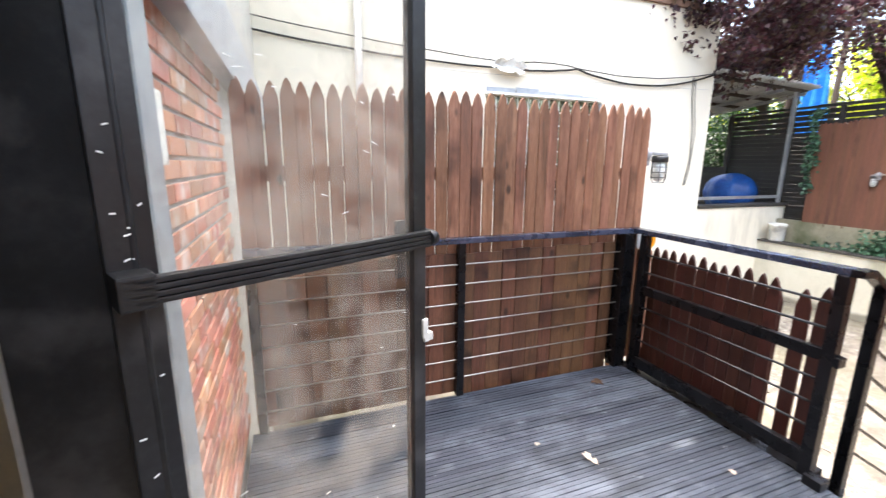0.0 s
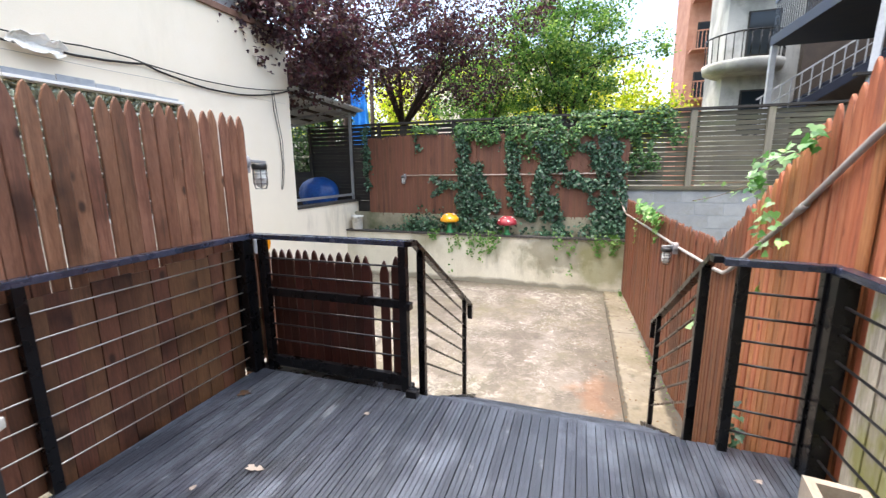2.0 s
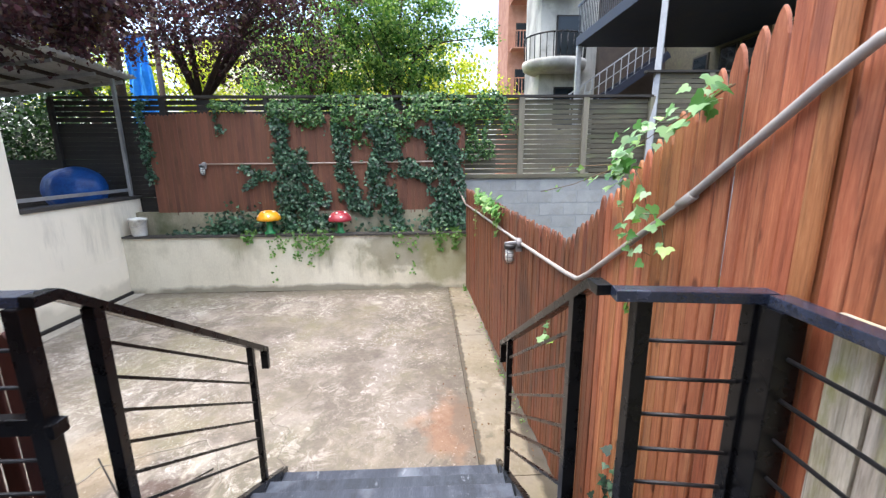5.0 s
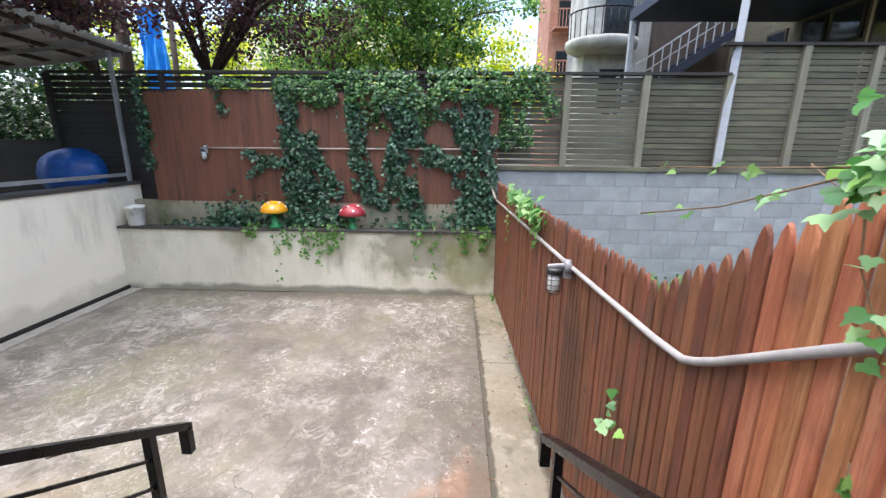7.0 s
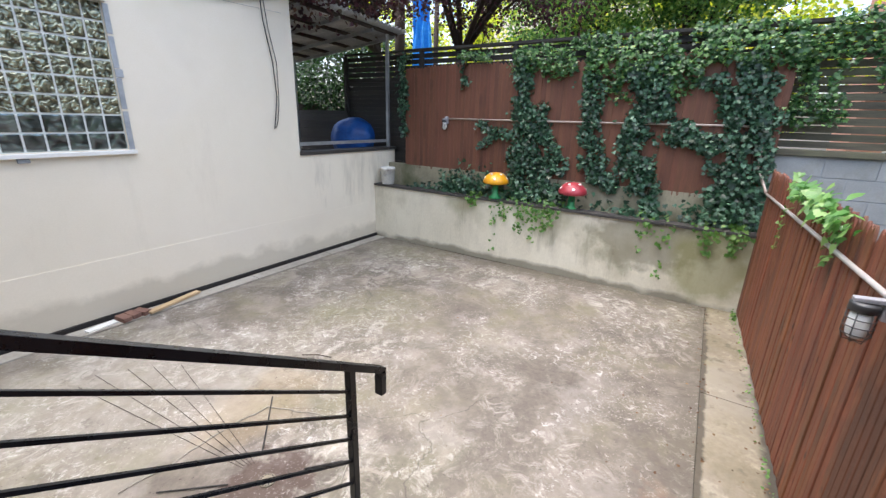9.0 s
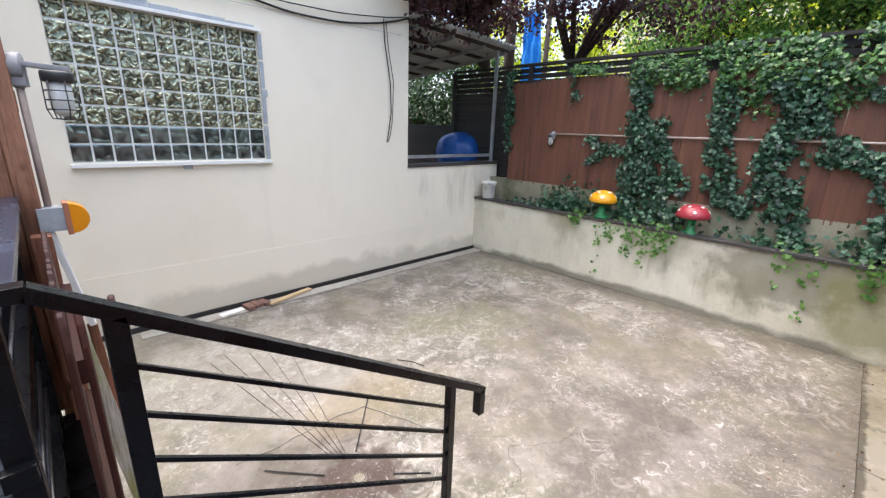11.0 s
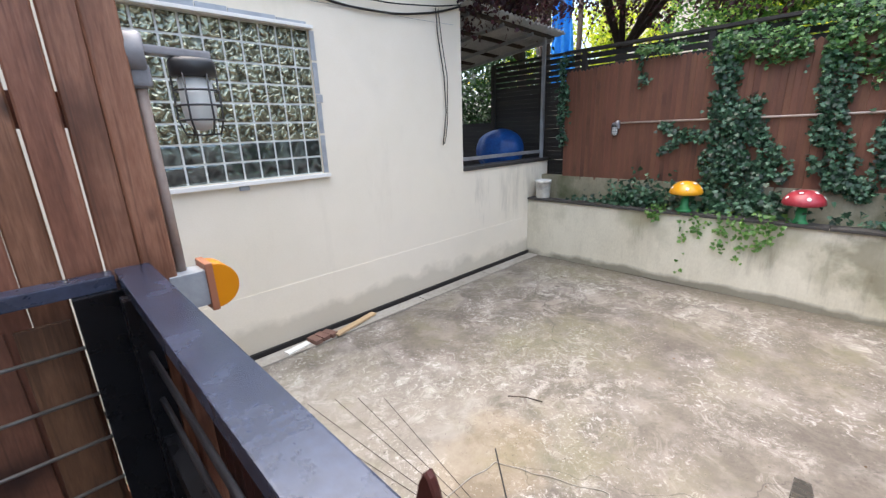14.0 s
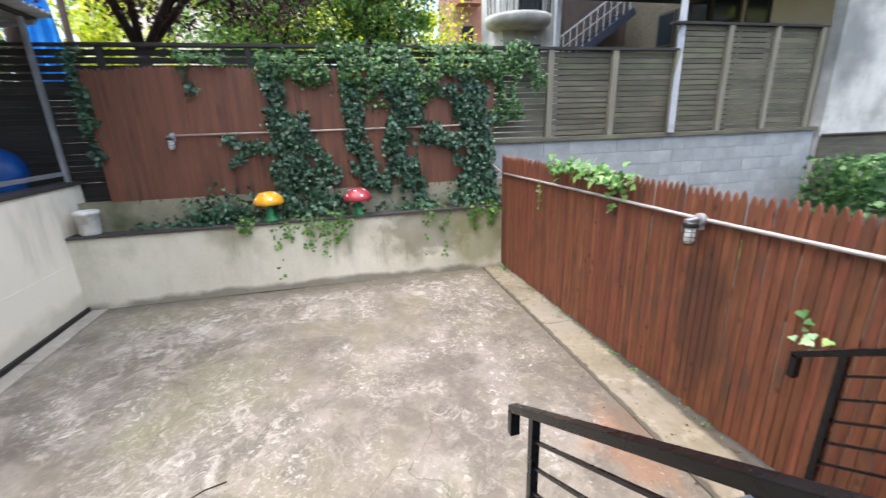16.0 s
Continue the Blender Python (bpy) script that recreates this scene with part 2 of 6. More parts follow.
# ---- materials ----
# Near boards of the cedar fence; the light on them is in the colour.
M_cedar = mat("cedar_stained_lit", ("#82492d", "#a86a47", "#c79067"), 0.6, 2.6, 30, (9, 9, 0.6), 0.2, 0.4, stain="#7a503a", stain_scale=2.3, stain_lo=0.58, knots=0.8)
M_cedar_l = mat("cedar_brown_stain", ("#583928", "#7d553f", "#9d735a"), 0.5, 2.0, 24, (6, 6, 0.7), 0.15, 0.4, stain="#472c1d", stain_scale=2.0, knots=0.95)
M_lowboard = mat("dark_brown_stained_board", ("#4a3022", "#654431", "#7d5942"), 0.5, 2.2, 26, (6, 6, 0.8), 0.25, 0.4, stain="#2b1a12", stain_scale=3.0, stain_lo=0.52, knots=0.9)
# Far boards of that fence, redder and worn; their shade is in the colour.
M_cedar_shade = mat("cedar_red_worn_shaded", ("#4e2c1d", "#72422c", "#8f5a40"), 0.6, 2.6, 30, (9, 9, 0.6), 0.18, 0.4, stain="#4f382e", stain_scale=1.8, stain_lo=0.55, knots=0.85)
M_old = mat("old_mossy_boards", ("#857d6c", "#c4bdae", "#ebe6dc"), 0.85, 2.4, 34, (8, 8, 0.55), 0.2, 0.4, knots=0.7)
M_gatewood = mat("dark_red_fence_wood", ("#351b16", "#43231b", "#4e2b21"), 0.5, 2.0, 25, (6, 6, 0.7), 0.15, 0.2, knots=0.6)
M_back = mat("rust_brown_stockade", ("#4f2f22", "#65402e", "#784f39"), 0.65, 1.2, 22, (5, 5, 0.5), 0.09, 0.2, stain="#3f261c", stain_scale=0.9, stain_lo=0.58)
M_slat = mat("grey_weathered_slat", ("#3a382e", "#524f42", "#6a6652"), 0.85, 2.0, 30, (7, 0.8, 7), 0.22, 0.3, stain="#5c6048", stain_scale=0.9)
M_slatdark = mat("dark_slat", ("#1f1d1b", "#2b2926", "#37332e"), 0.8, 2.0, 30, (7, 0.8, 7), 0.2, 0.3)
M_deck = mat("black_deck_board", ("#20242b", "#323843", "#4a525f"), 0.33, 1.6, 30, (0.8, 6, 6), 0.17, 0.3, stain="#666d77", stain_scale=2.6, stain_lo=0.60)
M_black = mat("black_painted_steel", ("#070709", "#0c0d10", "#131519"), 0.28, 8, 60, bump=0.06, spec=0.35)
M_rod = mat("worn_black_rod", ("#1c1d20", "#2c2d31", "#45474b"), 0.32, 8, 60, bump=0.05, metal=0.4)
M_cable = mat("bright_steel_rod", ("#8e8b86", "#aaa7a2", "#c4c1bc"), 0.36, 8, 60, bump=0.05, metal=0.75)
# Glossy black paint; the bluish sheen of the sky is in its base colour.
M_toprail = mat("black_rail_paint_sky_sheen", ("#191f2c", "#283042", "#3f4960"), 0.26, 5, 60, bump=0.1, spec=1.0)
M_glassframe = mat("black_door_aluminium", ("#101112", "#1a1b1c", "#2a2b2c"), 0.45, 5, 40, bump=0.15, stain="#3a3a3a", stain_scale=7)
M_stucco = mat("cream_stucco", ("#ddd5c1", "#e4dcca", "#eae3d5"), 0.85, 0.6, 60, bump=0.12, stain="#d9d2c0", stain_scale=0.4, stain_lo=0.56)
M_planter = mat("stained_cream_concrete", ("#c0bba8", "#d2cdba", "#dedac9"), 0.85, 1.3, 40, (1, 1, 0.5), bump=0.2, stain="#a09c84", stain_scale=0.9, stain_lo=0.54)
M_planterback = mat("grey_green_retaining_wall", ("#6e6a58", "#89846f", "#a19c86"), 0.9, 1.3, 40, (1, 1, 0.5), bump=0.3, stain="#555a3c", stain_scale=1.4, stain_lo=0.5)
M_conc = mat("mottled_concrete", ("#4f4942", "#686158", "#837b71"), 0.75, 2.2, 22, bump=0.3, stain="#74745a", stain_scale=0.55, stain_lo=0.56)


def overlay(m, colour, build):
    """Lays a second colour over a material's own; build gets the nodes and gives the mask."""
    n, l = m.node_tree.nodes, m.node_tree.links
    b = n["Principled BSDF"]
    old = b.inputs["Base Color"].links[0].from_socket
    mx = n.new("ShaderNodeMix")
    mx.data_type = "RGBA"
    l.new(build(n, l), mx.inputs["Factor"])
    l.new(old, mx.inputs["A"])
    mx.inputs["B"].default_value = lin(colour)
    l.new(mx.outputs["Result"], b.inputs["Base Color"])


def noisy(n, l, scale, lo, hi, detail=8, top=1.0, rough=0.65, distort=0.0):
    """A mask of patches from noise."""
    tc = n.new("ShaderNodeTexCoord")
    nz = n.new("ShaderNodeTexNoise")
    nz.inputs["Scale"].default_value, nz.inputs["Detail"].default_value, nz.inputs["Roughness"].default_value, nz.inputs["Distortion"].default_value = scale, detail, rough, distort
    l.new(tc.outputs["Object"], nz.inputs["Vector"])
    mr = n.new("ShaderNodeMapRange")
    mr.inputs["From Min"].default_value, mr.inputs["From Max"].default_value, mr.inputs["To Max"].default_value = lo, hi, top
    l.new(nz.outputs["Fac"], mr.inputs["Value"])
    return mr.outputs[0]


def times(n, l, a, b):
    m = n.new("ShaderNodeMath")
    m.operation = "MULTIPLY"
    l.new(a, m.inputs[0])
    l.new(b, m.inputs[1])
    return m.outputs[0]


def spot(n, l, at, radii, scale=4.0, ragged=0.5, top=1.0, across=False):
    """A ragged mask round one place; across: it runs on from piece to piece."""
    place = n.new("ShaderNodeNewGeometry").outputs["Position"] if across else n.new("ShaderNodeTexCoord").outputs["Object"]
    mp = n.new("ShaderNodeMapping")
    mp.vector_type = "TEXTURE"
    mp.inputs["Location"].default_value, mp.inputs["Scale"].default_value = at, radii
    l.new(place, mp.inputs[0])
    ln = n.new("ShaderNodeVectorMath")
    ln.operation = "LENGTH"
    l.new(mp.outputs[0], ln.inputs[0])
    nz = n.new("ShaderNodeTexNoise")
    nz.inputs["Scale"].default_value, nz.inputs["Detail"].default_value = scale, 6
    l.new(place, nz.inputs["Vector"])
    ad = n.new("ShaderNodeMath")
    ad.operation = "MULTIPLY_ADD"
    ad.inputs[1].default_value = ragged * 2
    l.new(nz.outputs["Fac"], ad.inputs[0])
    l.new(ln.outputs["Value"], ad.inputs[2])
    mr = n.new("ShaderNodeMapRange")
    mr.inputs["From Min"].default_value, mr.inputs["From Max"].default_value = 0.7 + ragged, 1.15 + ragged
    mr.inputs["To Min"].default_value, mr.inputs["To Max"].default_value = top, 0.0
    l.new(ad.outputs[0], mr.inputs["Value"])
    return mr.outputs[0]


def cracks(n, l, scale, wide):
    """A mask of thin wandering crack lines."""
    tc = n.new("ShaderNodeTexCoord")
    nz = n.new("ShaderNodeTexNoise")
    nz.inputs["Scale"].default_value, nz.inputs["Detail"].default_value = 2.6, 6
    l.new(tc.outputs["Object"], nz.inputs["Vector"])
    ad = n.new("ShaderNodeVectorMath")
    ad.operation = "MULTIPLY_ADD"
    ad.inputs[1].default_value = (0.5, 0.5, 0.0)
    l.new(nz.outputs["Color"], ad.inputs[0])
    l.new(tc.outputs["Object"], ad.inputs[2])
    vo = n.new("ShaderNodeTexVoronoi")
    vo.feature = "DISTANCE_TO_EDGE"
    vo.voronoi_dimensions = "2D"
    vo.inputs["Scale"].default_value = scale
    l.new(ad.outputs[0], vo.inputs["Vector"])
    mr = n.new("ShaderNodeMapRange")
    mr.inputs["From Min"].default_value, mr.inputs["From Max"].default_value = wide * 0.3, wide
    mr.inputs["To Min"].default_value, mr.inputs["To Max"].default_value = 1.0, 0.0
    l.new(vo.outputs["Distance"], mr.inputs["Value"])
    return mr.outputs[0]


def streaks(n, l, lo, hi, top, scale=(3.0, 3.0, 0.25)):
    """A mask of upright drips."""
    tc = n.new("ShaderNodeTexCoord")
    mp = n.new("ShaderNodeMapping")
    mp.inputs["Scale"].default_value = scale
    l.new(tc.outputs["Object"], mp.inputs[0])
    nz = n.new("ShaderNodeTexNoise")
    nz.inputs["Scale"].default_value, nz.inputs["Detail"].default_value, nz.inputs["Roughness"].default_value = 1.6, 8, 0.7
    l.new(mp.outputs[0], nz.inputs["Vector"])
    mr = n.new("ShaderNodeMapRange")
    mr.inputs["From Min"].default_value, mr.inputs["From Max"].default_value, mr.inputs["To Max"].default_value = lo, hi, top
    l.new(nz.outputs["Fac"], mr.inputs["Value"])
    return mr.outputs[0]


def world_noise(n, l, scale, lo, hi, top, stretch=(1, 1, 1), detail=8):
    """A mask of patches that run on from one piece to the next."""
    geo = n.new("ShaderNodeNewGeometry")
    mp = n.new("ShaderNodeMapping")
    mp.inputs["Scale"].default_value = stretch
    l.new(geo.outputs["Position"], mp.inputs[0])
    nz = n.new("ShaderNodeTexNoise")
    nz.inputs["Scale"].default_value, nz.inputs["Detail"].default_value, nz.inputs["Roughness"].default_value = scale, detail, 0.68
    l.new(mp.outputs[0], nz.inputs["Vector"])
    mr = n.new("ShaderNodeMapRange")
    mr.inputs["From Min"].default_value, mr.inputs["From Max"].default_value, mr.inputs["To Max"].default_value = lo, hi, top
    l.new(nz.outputs["Fac"], mr.inputs["Value"])
    return mr.outputs[0]


overlay(M_deck, "#6c7583", lambda n, l: world_noise(n, l, 1.7, 0.50, 0.66, 0.6, (0.8, 1.3, 1)))
overlay(M_deck, "#15181d", lambda n, l: world_noise(n, l, 1.2, 0.54, 0.66, 0.6, (1.4, 0.8, 1)))
overlay(M_deck, "#9aa1aa", lambda n, l: world_noise(n, l, 14.0, 0.62, 0.70, 0.5, (0.5, 1, 1)))
overlay(M_old, "#8f9148", lambda n, l: world_noise(n, l, 3.2, 0.47, 0.60, 0.8, (1, 1, 0.4)))
overlay(M_old, "#6a5540", lambda n, l: streaks(n, l, 0.54, 0.68, 0.6, (9, 9, 1.2)))
overlay(M_old, "#5f4f3c", lambda n, l: world_noise(n, l, 2.4, 0.56, 0.70, 0.55, (1, 1, 0.5)))
# Dark ragged patch on the far boards below the lamp.
overlay(M_cedar_shade, "#35211a", lambda n, l: spot(n, l, (5.0, -1.2, -0.25), (0.26, 1, 0.75), 5.0, 0.6, 0.6, True))
overlay(M_cedar_shade, "#402a20", lambda n, l: world_noise(n, l, 1.6, 0.54, 0.68, 0.5, (1, 1, 0.5)))
overlay(M_conc, "#514b43", lambda n, l: noisy(n, l, 0.9, 0.48, 0.64, 9, 0.65, 0.72))
overlay(M_conc, "#4d4740", lambda n, l: times(n, l, noisy(n, l, 3.4, 0.50, 0.60, 12, 0.5, 0.78, 0.7), noisy(n, l, 0.7, 0.42, 0.58, 4)))
overlay(M_conc, "#96908a", lambda n, l: noisy(n, l, 1.7, 0.5, 0.66, 8, 0.5))
overlay(M_conc, "#bdb9b0", lambda n, l: times(n, l, noisy(n, l, 4.5, 0.50, 0.61, 12, 0.6, 0.8, 0.8), noisy(n, l, 0.6, 0.45, 0.58, 3)))
overlay(M_conc, "#d2d0cb", lambda n, l: times(n, l, noisy(n, l, 13.0, 0.53, 0.60, 9, 0.55, 0.78, 1.0), noisy(n, l, 1.1, 0.46, 0.58, 4)))
overlay(M_conc, "#a39c90", lambda n, l: times(n, l, noisy(n, l, 1.3, 0.50, 0.58, 12, 0.5, 0.72, 1.2), noisy(n, l, 0.45, 0.44, 0.6, 4)))
overlay(M_conc, "#857e70", lambda n, l: noisy(n, l, 0.38, 0.45, 0.62, 5, 0.4))
overlay(M_conc, "#b4aea4", lambda n, l: spot(n, l, (3.6, 4.0, -1.15), (1.5, 1.3, 1), 2.5, 0.9, 0.3))
overlay(M_conc, "#6d6a4c", lambda n, l: times(n, l, noisy(n, l, 0.75, 0.50, 0.64, 6, 0.42), noisy(n, l, 3.0, 0.4, 0.6, 6)))
overlay(M_conc, "#94623c", lambda n, l: spot(n, l, (4.75, -0.42, -1.15), (0.6, 0.36, 1), 4.0, 0.9, 0.36))
overlay(M_conc, "#a08c68", lambda n, l: spot(n, l, (4.35, 2.85, -1.15), (0.6, 0.4, 1), 3.0, 0.9, 0.24))
overlay(M_conc, "#43332c", lambda n, l: spot(n, l, (3.82, 2.06, -1.15), (0.36, 0.30, 1), 9.0, 1.0, 0.85))
# Darker ragged band on the patio along the planter wall.
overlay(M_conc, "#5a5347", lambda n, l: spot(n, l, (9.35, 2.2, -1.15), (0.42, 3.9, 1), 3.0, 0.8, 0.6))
overlay(M_conc, "#5c564c", lambda n, l: spot(n, l, (6.5, -0.62, -1.15), (4.2, 0.24, 1), 5.0, 0.8, 0.6))
overlay(M_conc, "#3d3831", lambda n, l: times(n, l, cracks(n, l, 0.45, 0.004), noisy(n, l, 0.5, 0.50, 0.56, 3, 0.5)))
overlay(M_conc, "#55504a", lambda n, l: times(n, l, cracks(n, l, 2.3, 0.010), noisy(n, l, 0.7, 0.56, 0.62, 3, 0.35)))
overlay(M_conc, "#dedbd5", lambda n, l: times(n, l, noisy(n, l, 38.0, 0.58, 0.66, 5, 0.4, 0.7, 0.6), noisy(n, l, 1.4, 0.46, 0.6, 5)))
overlay(M_conc, "#4d463e", lambda n, l: times(n, l, noisy(n, l, 9.0, 0.58, 0.66, 8, 0.5, 0.7), noisy(n, l, 1.0, 0.45, 0.6, 4)))
overlay(M_conc, "#3f372f", lambda n, l: noisy(n, l, 34.0, 0.66, 0.70, 4, 0.8))
M_conc2 = mat("worn_slab", ("#665f4f", "#7f7765", "#968e7c"), 0.8, 1.0, 18, bump=0.25, stain="#7f7b52", stain_scale=1.2, stain_lo=0.54)
overlay(M_conc2, "#8f6f45", lambda n, l: noisy(n, l, 1.3, 0.56, 0.70, 7, 0.4))
overlay(M_conc2, "#8d877c", lambda n, l: noisy(n, l, 0.9, 0.42, 0.6, 8, 0.8))
overlay(M_conc2, "#4b463a", lambda n, l: noisy(n, l, 4.0, 0.55, 0.66, 8, 0.6))
overlay(M_conc2, "#b0aa9a", lambda n, l: noisy(n, l, 2.6, 0.55, 0.66, 9, 0.5, 0.75))
# Darker ragged line on the strip along the fence foot.
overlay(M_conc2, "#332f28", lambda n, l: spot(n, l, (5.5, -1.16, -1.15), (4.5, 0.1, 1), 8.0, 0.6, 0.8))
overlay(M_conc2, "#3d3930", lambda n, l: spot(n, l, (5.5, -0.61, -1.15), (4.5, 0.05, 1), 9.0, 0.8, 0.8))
M_curb = mat("pale_worn_cement", ("#827d73", "#9b968c", "#b0aca2"), 0.8, 2.0, 20, bump=0.3, stain="#6f695e", stain_scale=2.2, stain_lo=0.55)
M_cmu = mat("grey_block", ("#7e8283", "#8f9292", "#9ea09f"), 0.9, 3, 60, vary=0.09, bump=0.3)
M_jointgrey = mat("grey_block_joint", ("#82878a", "#8e9396", "#9a9ea0"), 0.95, 4, 60, bump=0.2)
M_mortar = mat("mortar", ("#a5a39c", "#b5b3ac", "#c2c0b8"), 0.95, 4, 60, bump=0.2)
M_cap = mat("dark_slate", ("#2b2a29", "#3a3836", "#4a4744"), 0.6, 3, 40, bump=0.25)
M_tar = mat("black_tar", ("#1b1a19", "#242221", "#2e2b29"), 0.7, 4, 40, bump=0.3)
M_brick = mat("red_brick", ("#b06c55", "#c68a71", "#d8ab95"), 0.85, 6, 50, vary=0.3, bump=0.5, stain="#d6c8bb", stain_scale=7, stain_lo=0.54)
M_galv = mat("galvanised_steel", ("#8e9296", "#a7abaf", "#bcc0c3"), 0.42, 6, 50, metal=0.6, bump=0.06)
M_greypipe = mat("grey_conduit", ("#918e8b", "#a5a29f", "#b6b3b0"), 0.5, 6, 50, bump=0.08)
M_rustpipe = mat("rusty_conduit", ("#94847a", "#a8988d", "#b5a79c"), 0.55, 6, 50, bump=0.1)
M_white = mat("white_paint", ("#d8d8d4", "#e2e2de", "#eaeae6"), 0.5, 4, 40, bump=0.08)
M_flash = mat("lead_flashing", ("#8d939a", "#a3a9af", "#b5babf"), 0.5, 6, 40, metal=0.3, bump=0.2)
M_grout = mat("white_grout", ("#c6cbc8", "#d2d6d3", "#dcdfdc"), 0.7, 10, 60, bump=0.1)
M_amber = plain("amber_plastic", "#d98a16", 0.3)
M_amberdk = plain("amber_trim", "#a06a50", 0.45)
M_greybox = mat("grey_box_paint", ("#83888c", "#94999d", "#a2a7aa"), 0.5, 8, 50, bump=0.1)
M_lampglass = plain("frosted_glass", "#e4e6e2", 0.3, transmission=0.2)
M_jar = plain("cage_metal", "#4a4b4c", 0.45, 0.7)
M_wire = plain("black_cable", "#1c1b1a", 0.55)
M_redwire = plain("red_wire_cap", "#b0182a", 0.4)
M_greyplastic = mat("grey_junction_box", ("#77777a", "#8a8a8d", "#98989a"), 0.5, 8, 50, bump=0.08)
M_boxdark = mat("dull_grey_box", ("#424347", "#55565a", "#6a6b6f"), 0.5, 8, 50, bump=0.1)
M_tarp = mat("blue_tarp", ("#0a3470", "#10488f", "#1c60ac"), 0.45, 4, 20, bump=0.6, bump_dist=0.04)
M_tarp2 = mat("bright_blue_tarp", ("#1673c8", "#2590e0", "#45a8f0"), 0.5, 3, 14, bump=0.6, bump_dist=0.06)
M_canopy = mat("corrugated_canopy", ("#9da0a0", "#b4b7b6", "#c7c9c8"), 0.55, 3, 30, bump=0.1, stain="#6f716c", stain_scale=1.5)
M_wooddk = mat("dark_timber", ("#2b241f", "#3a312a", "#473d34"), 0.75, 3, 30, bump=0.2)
M_bark = mat("bark", ("#2b221c", "#3a2f27", "#4a3d33"), 0.9, 6, 40, (1, 1, 0.4), bump=0.6, bump_dist=0.03)
M_vinestem = mat("vine_stem", ("#54432f", "#6d5840", "#86704f"), 0.8, 6, 40, bump=0.3)
M_ply = mat("pale_plank", ("#a58c6a", "#b89f7c", "#c8b08e"), 0.75, 3, 30, (0.6, 6, 6), bump=0.2)
M_paver = mat("red_paver", ("#64493f", "#785a4f", "#8b6e62"), 0.85, 8, 60, vary=0.15, bump=0.3)
M_bucket = mat("dirty_white_plastic", ("#b9b8b0", "#cfcec6", "#dddcd5"), 0.5, 5, 40, bump=0.05, stain="#8a8476", stain_scale=6)
M_mushy = mat("yellow_glaze", ("#c4830e", "#d69818", "#e2aa2c"), 0.3, 4, 30, bump=0.04)
M_mushr = mat("red_glaze", ("#82232c", "#97303a", "#aa464f"), 0.35, 4, 30, bump=0.04)
M_green = mat("green_glaze", ("#1f6b3c", "#2a824a", "#3a965a"), 0.4, 4, 30, bump=0.05)
M_soil = mat("planter_soil", ("#241d17", "#32291f", "#40362a"), 0.95, 6, 50, bump=0.6)
M_earth = mat("bare_earth", ("#3b352b", "#4c4538", "#5c5546"), 0.95, 1, 12, bump=0.4)
M_greystucco = mat("grey_stucco", ("#a3a29c", "#b9b8b1", "#cccac3"), 0.9, 0.8, 25, bump=0.25, stain="#7c7e7b", stain_scale=0.5, stain_lo=0.5)
M_beige = mat("beige_wall", ("#b5a88c", "#c4b89c", "#cfc4aa"), 0.85, 0.6, 40, bump=0.1)
M_palewall = mat("pale_pink_render", ("#d3c1b2", "#e0d2c6", "#eaded3"), 0.85, 0.6, 30, bump=0.1)
M_navy = mat("dark_blue_steel_deck", ("#171c28", "#20283a", "#2a3346"), 0.6, 2, 30, bump=0.1)
M_orange = mat("orange_brick_far", ("#8f6350", "#a87a64", "#b98e78"), 0.9, 2, 30, bump=0.1)
M_pane = plain("window_glass_dark", "#20272c", 0.08)
M_leafpurple = leaf_mat("purple_plum_leaf", ("#22131a", "#382029", "#4e2b33", "#4a422c"), 0.5, 0.3)
M_leafgreen = leaf_mat("green_tree_leaf", ("#2b4b21", "#456c32", "#678a45", "#93a957"), 0.5, 0.45)
M_hedge = leaf_mat("dark_hedge_leaf", ("#0f1f0d", "#182e13", "#24421b", "#3a572a"), 0.55, 0.25)
# Sunshine on the far leaves is painted in as bright yellow-green.
M_leafyellow = leaf_mat("sunlit_far_leaf", ("#708a2a", "#9caa3a", "#cbc95c", "#58762a"), 0.55, 0.6)
M_ivy = leaf_mat("dark_ivy_leaf", ("#12271a", "#21402b", "#375a42", "#5c8064"), 0.38, 0.2)
M_ivylight = leaf_mat("fresh_ivy_leaf", ("#3a6a32", "#568544", "#7ba25e", "#9cbb78"), 0.35, 0.35)
M_trail = leaf_mat("trailing_leaf", ("#42682f", "#5a833f", "#789a52"), 0.45, 0.35)
M_dead = leaf_mat("dead_leaf", ("#4f3826", "#6a5038", "#3a2c22", "#7c6444"), 0.8, 0.15)
M_pale = leaf_mat("pale_dead_leaf", ("#9c9084", "#b3a89e"), 0.8, 0.15)
M_deadred = leaf_mat("red_dead_leaf", ("#7a3220", "#8c4428", "#9c5a34"), 0.8, 0.15)
M_cream = mat("cream_block", ("#8f877b", "#a49b8e", "#b6ada1"), 0.9, 6, 60, bump=0.3)
overlay(M_planter, "#8a8570", lambda n, l: streaks(n, l, 0.52, 0.74, 0.3, (1.5, 1.5, 0.4)))
overlay(M_planter, "#5d5848", lambda n, l: times(n, l, streaks(n, l, 0.54, 0.70, 0.45, (2.5, 2.5, 0.4)), noisy(n, l, 0.9, 0.45, 0.6, 4)))
# Darker ragged band along the bottom of the planter front.
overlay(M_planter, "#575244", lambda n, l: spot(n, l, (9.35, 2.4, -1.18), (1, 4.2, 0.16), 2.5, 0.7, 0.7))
overlay(M_planter, "#6b6752", lambda n, l: spot(n, l, (9.35, 0.35, -0.3), (1, 0.9, 0.5), 5.0, 0.9, 0.6))
overlay(M_planter, "#77783f", lambda n, l: spot(n, l, (9.35, -0.55, -0.5), (1, 0.55, 0.65), 4.0, 0.5, 0.6))
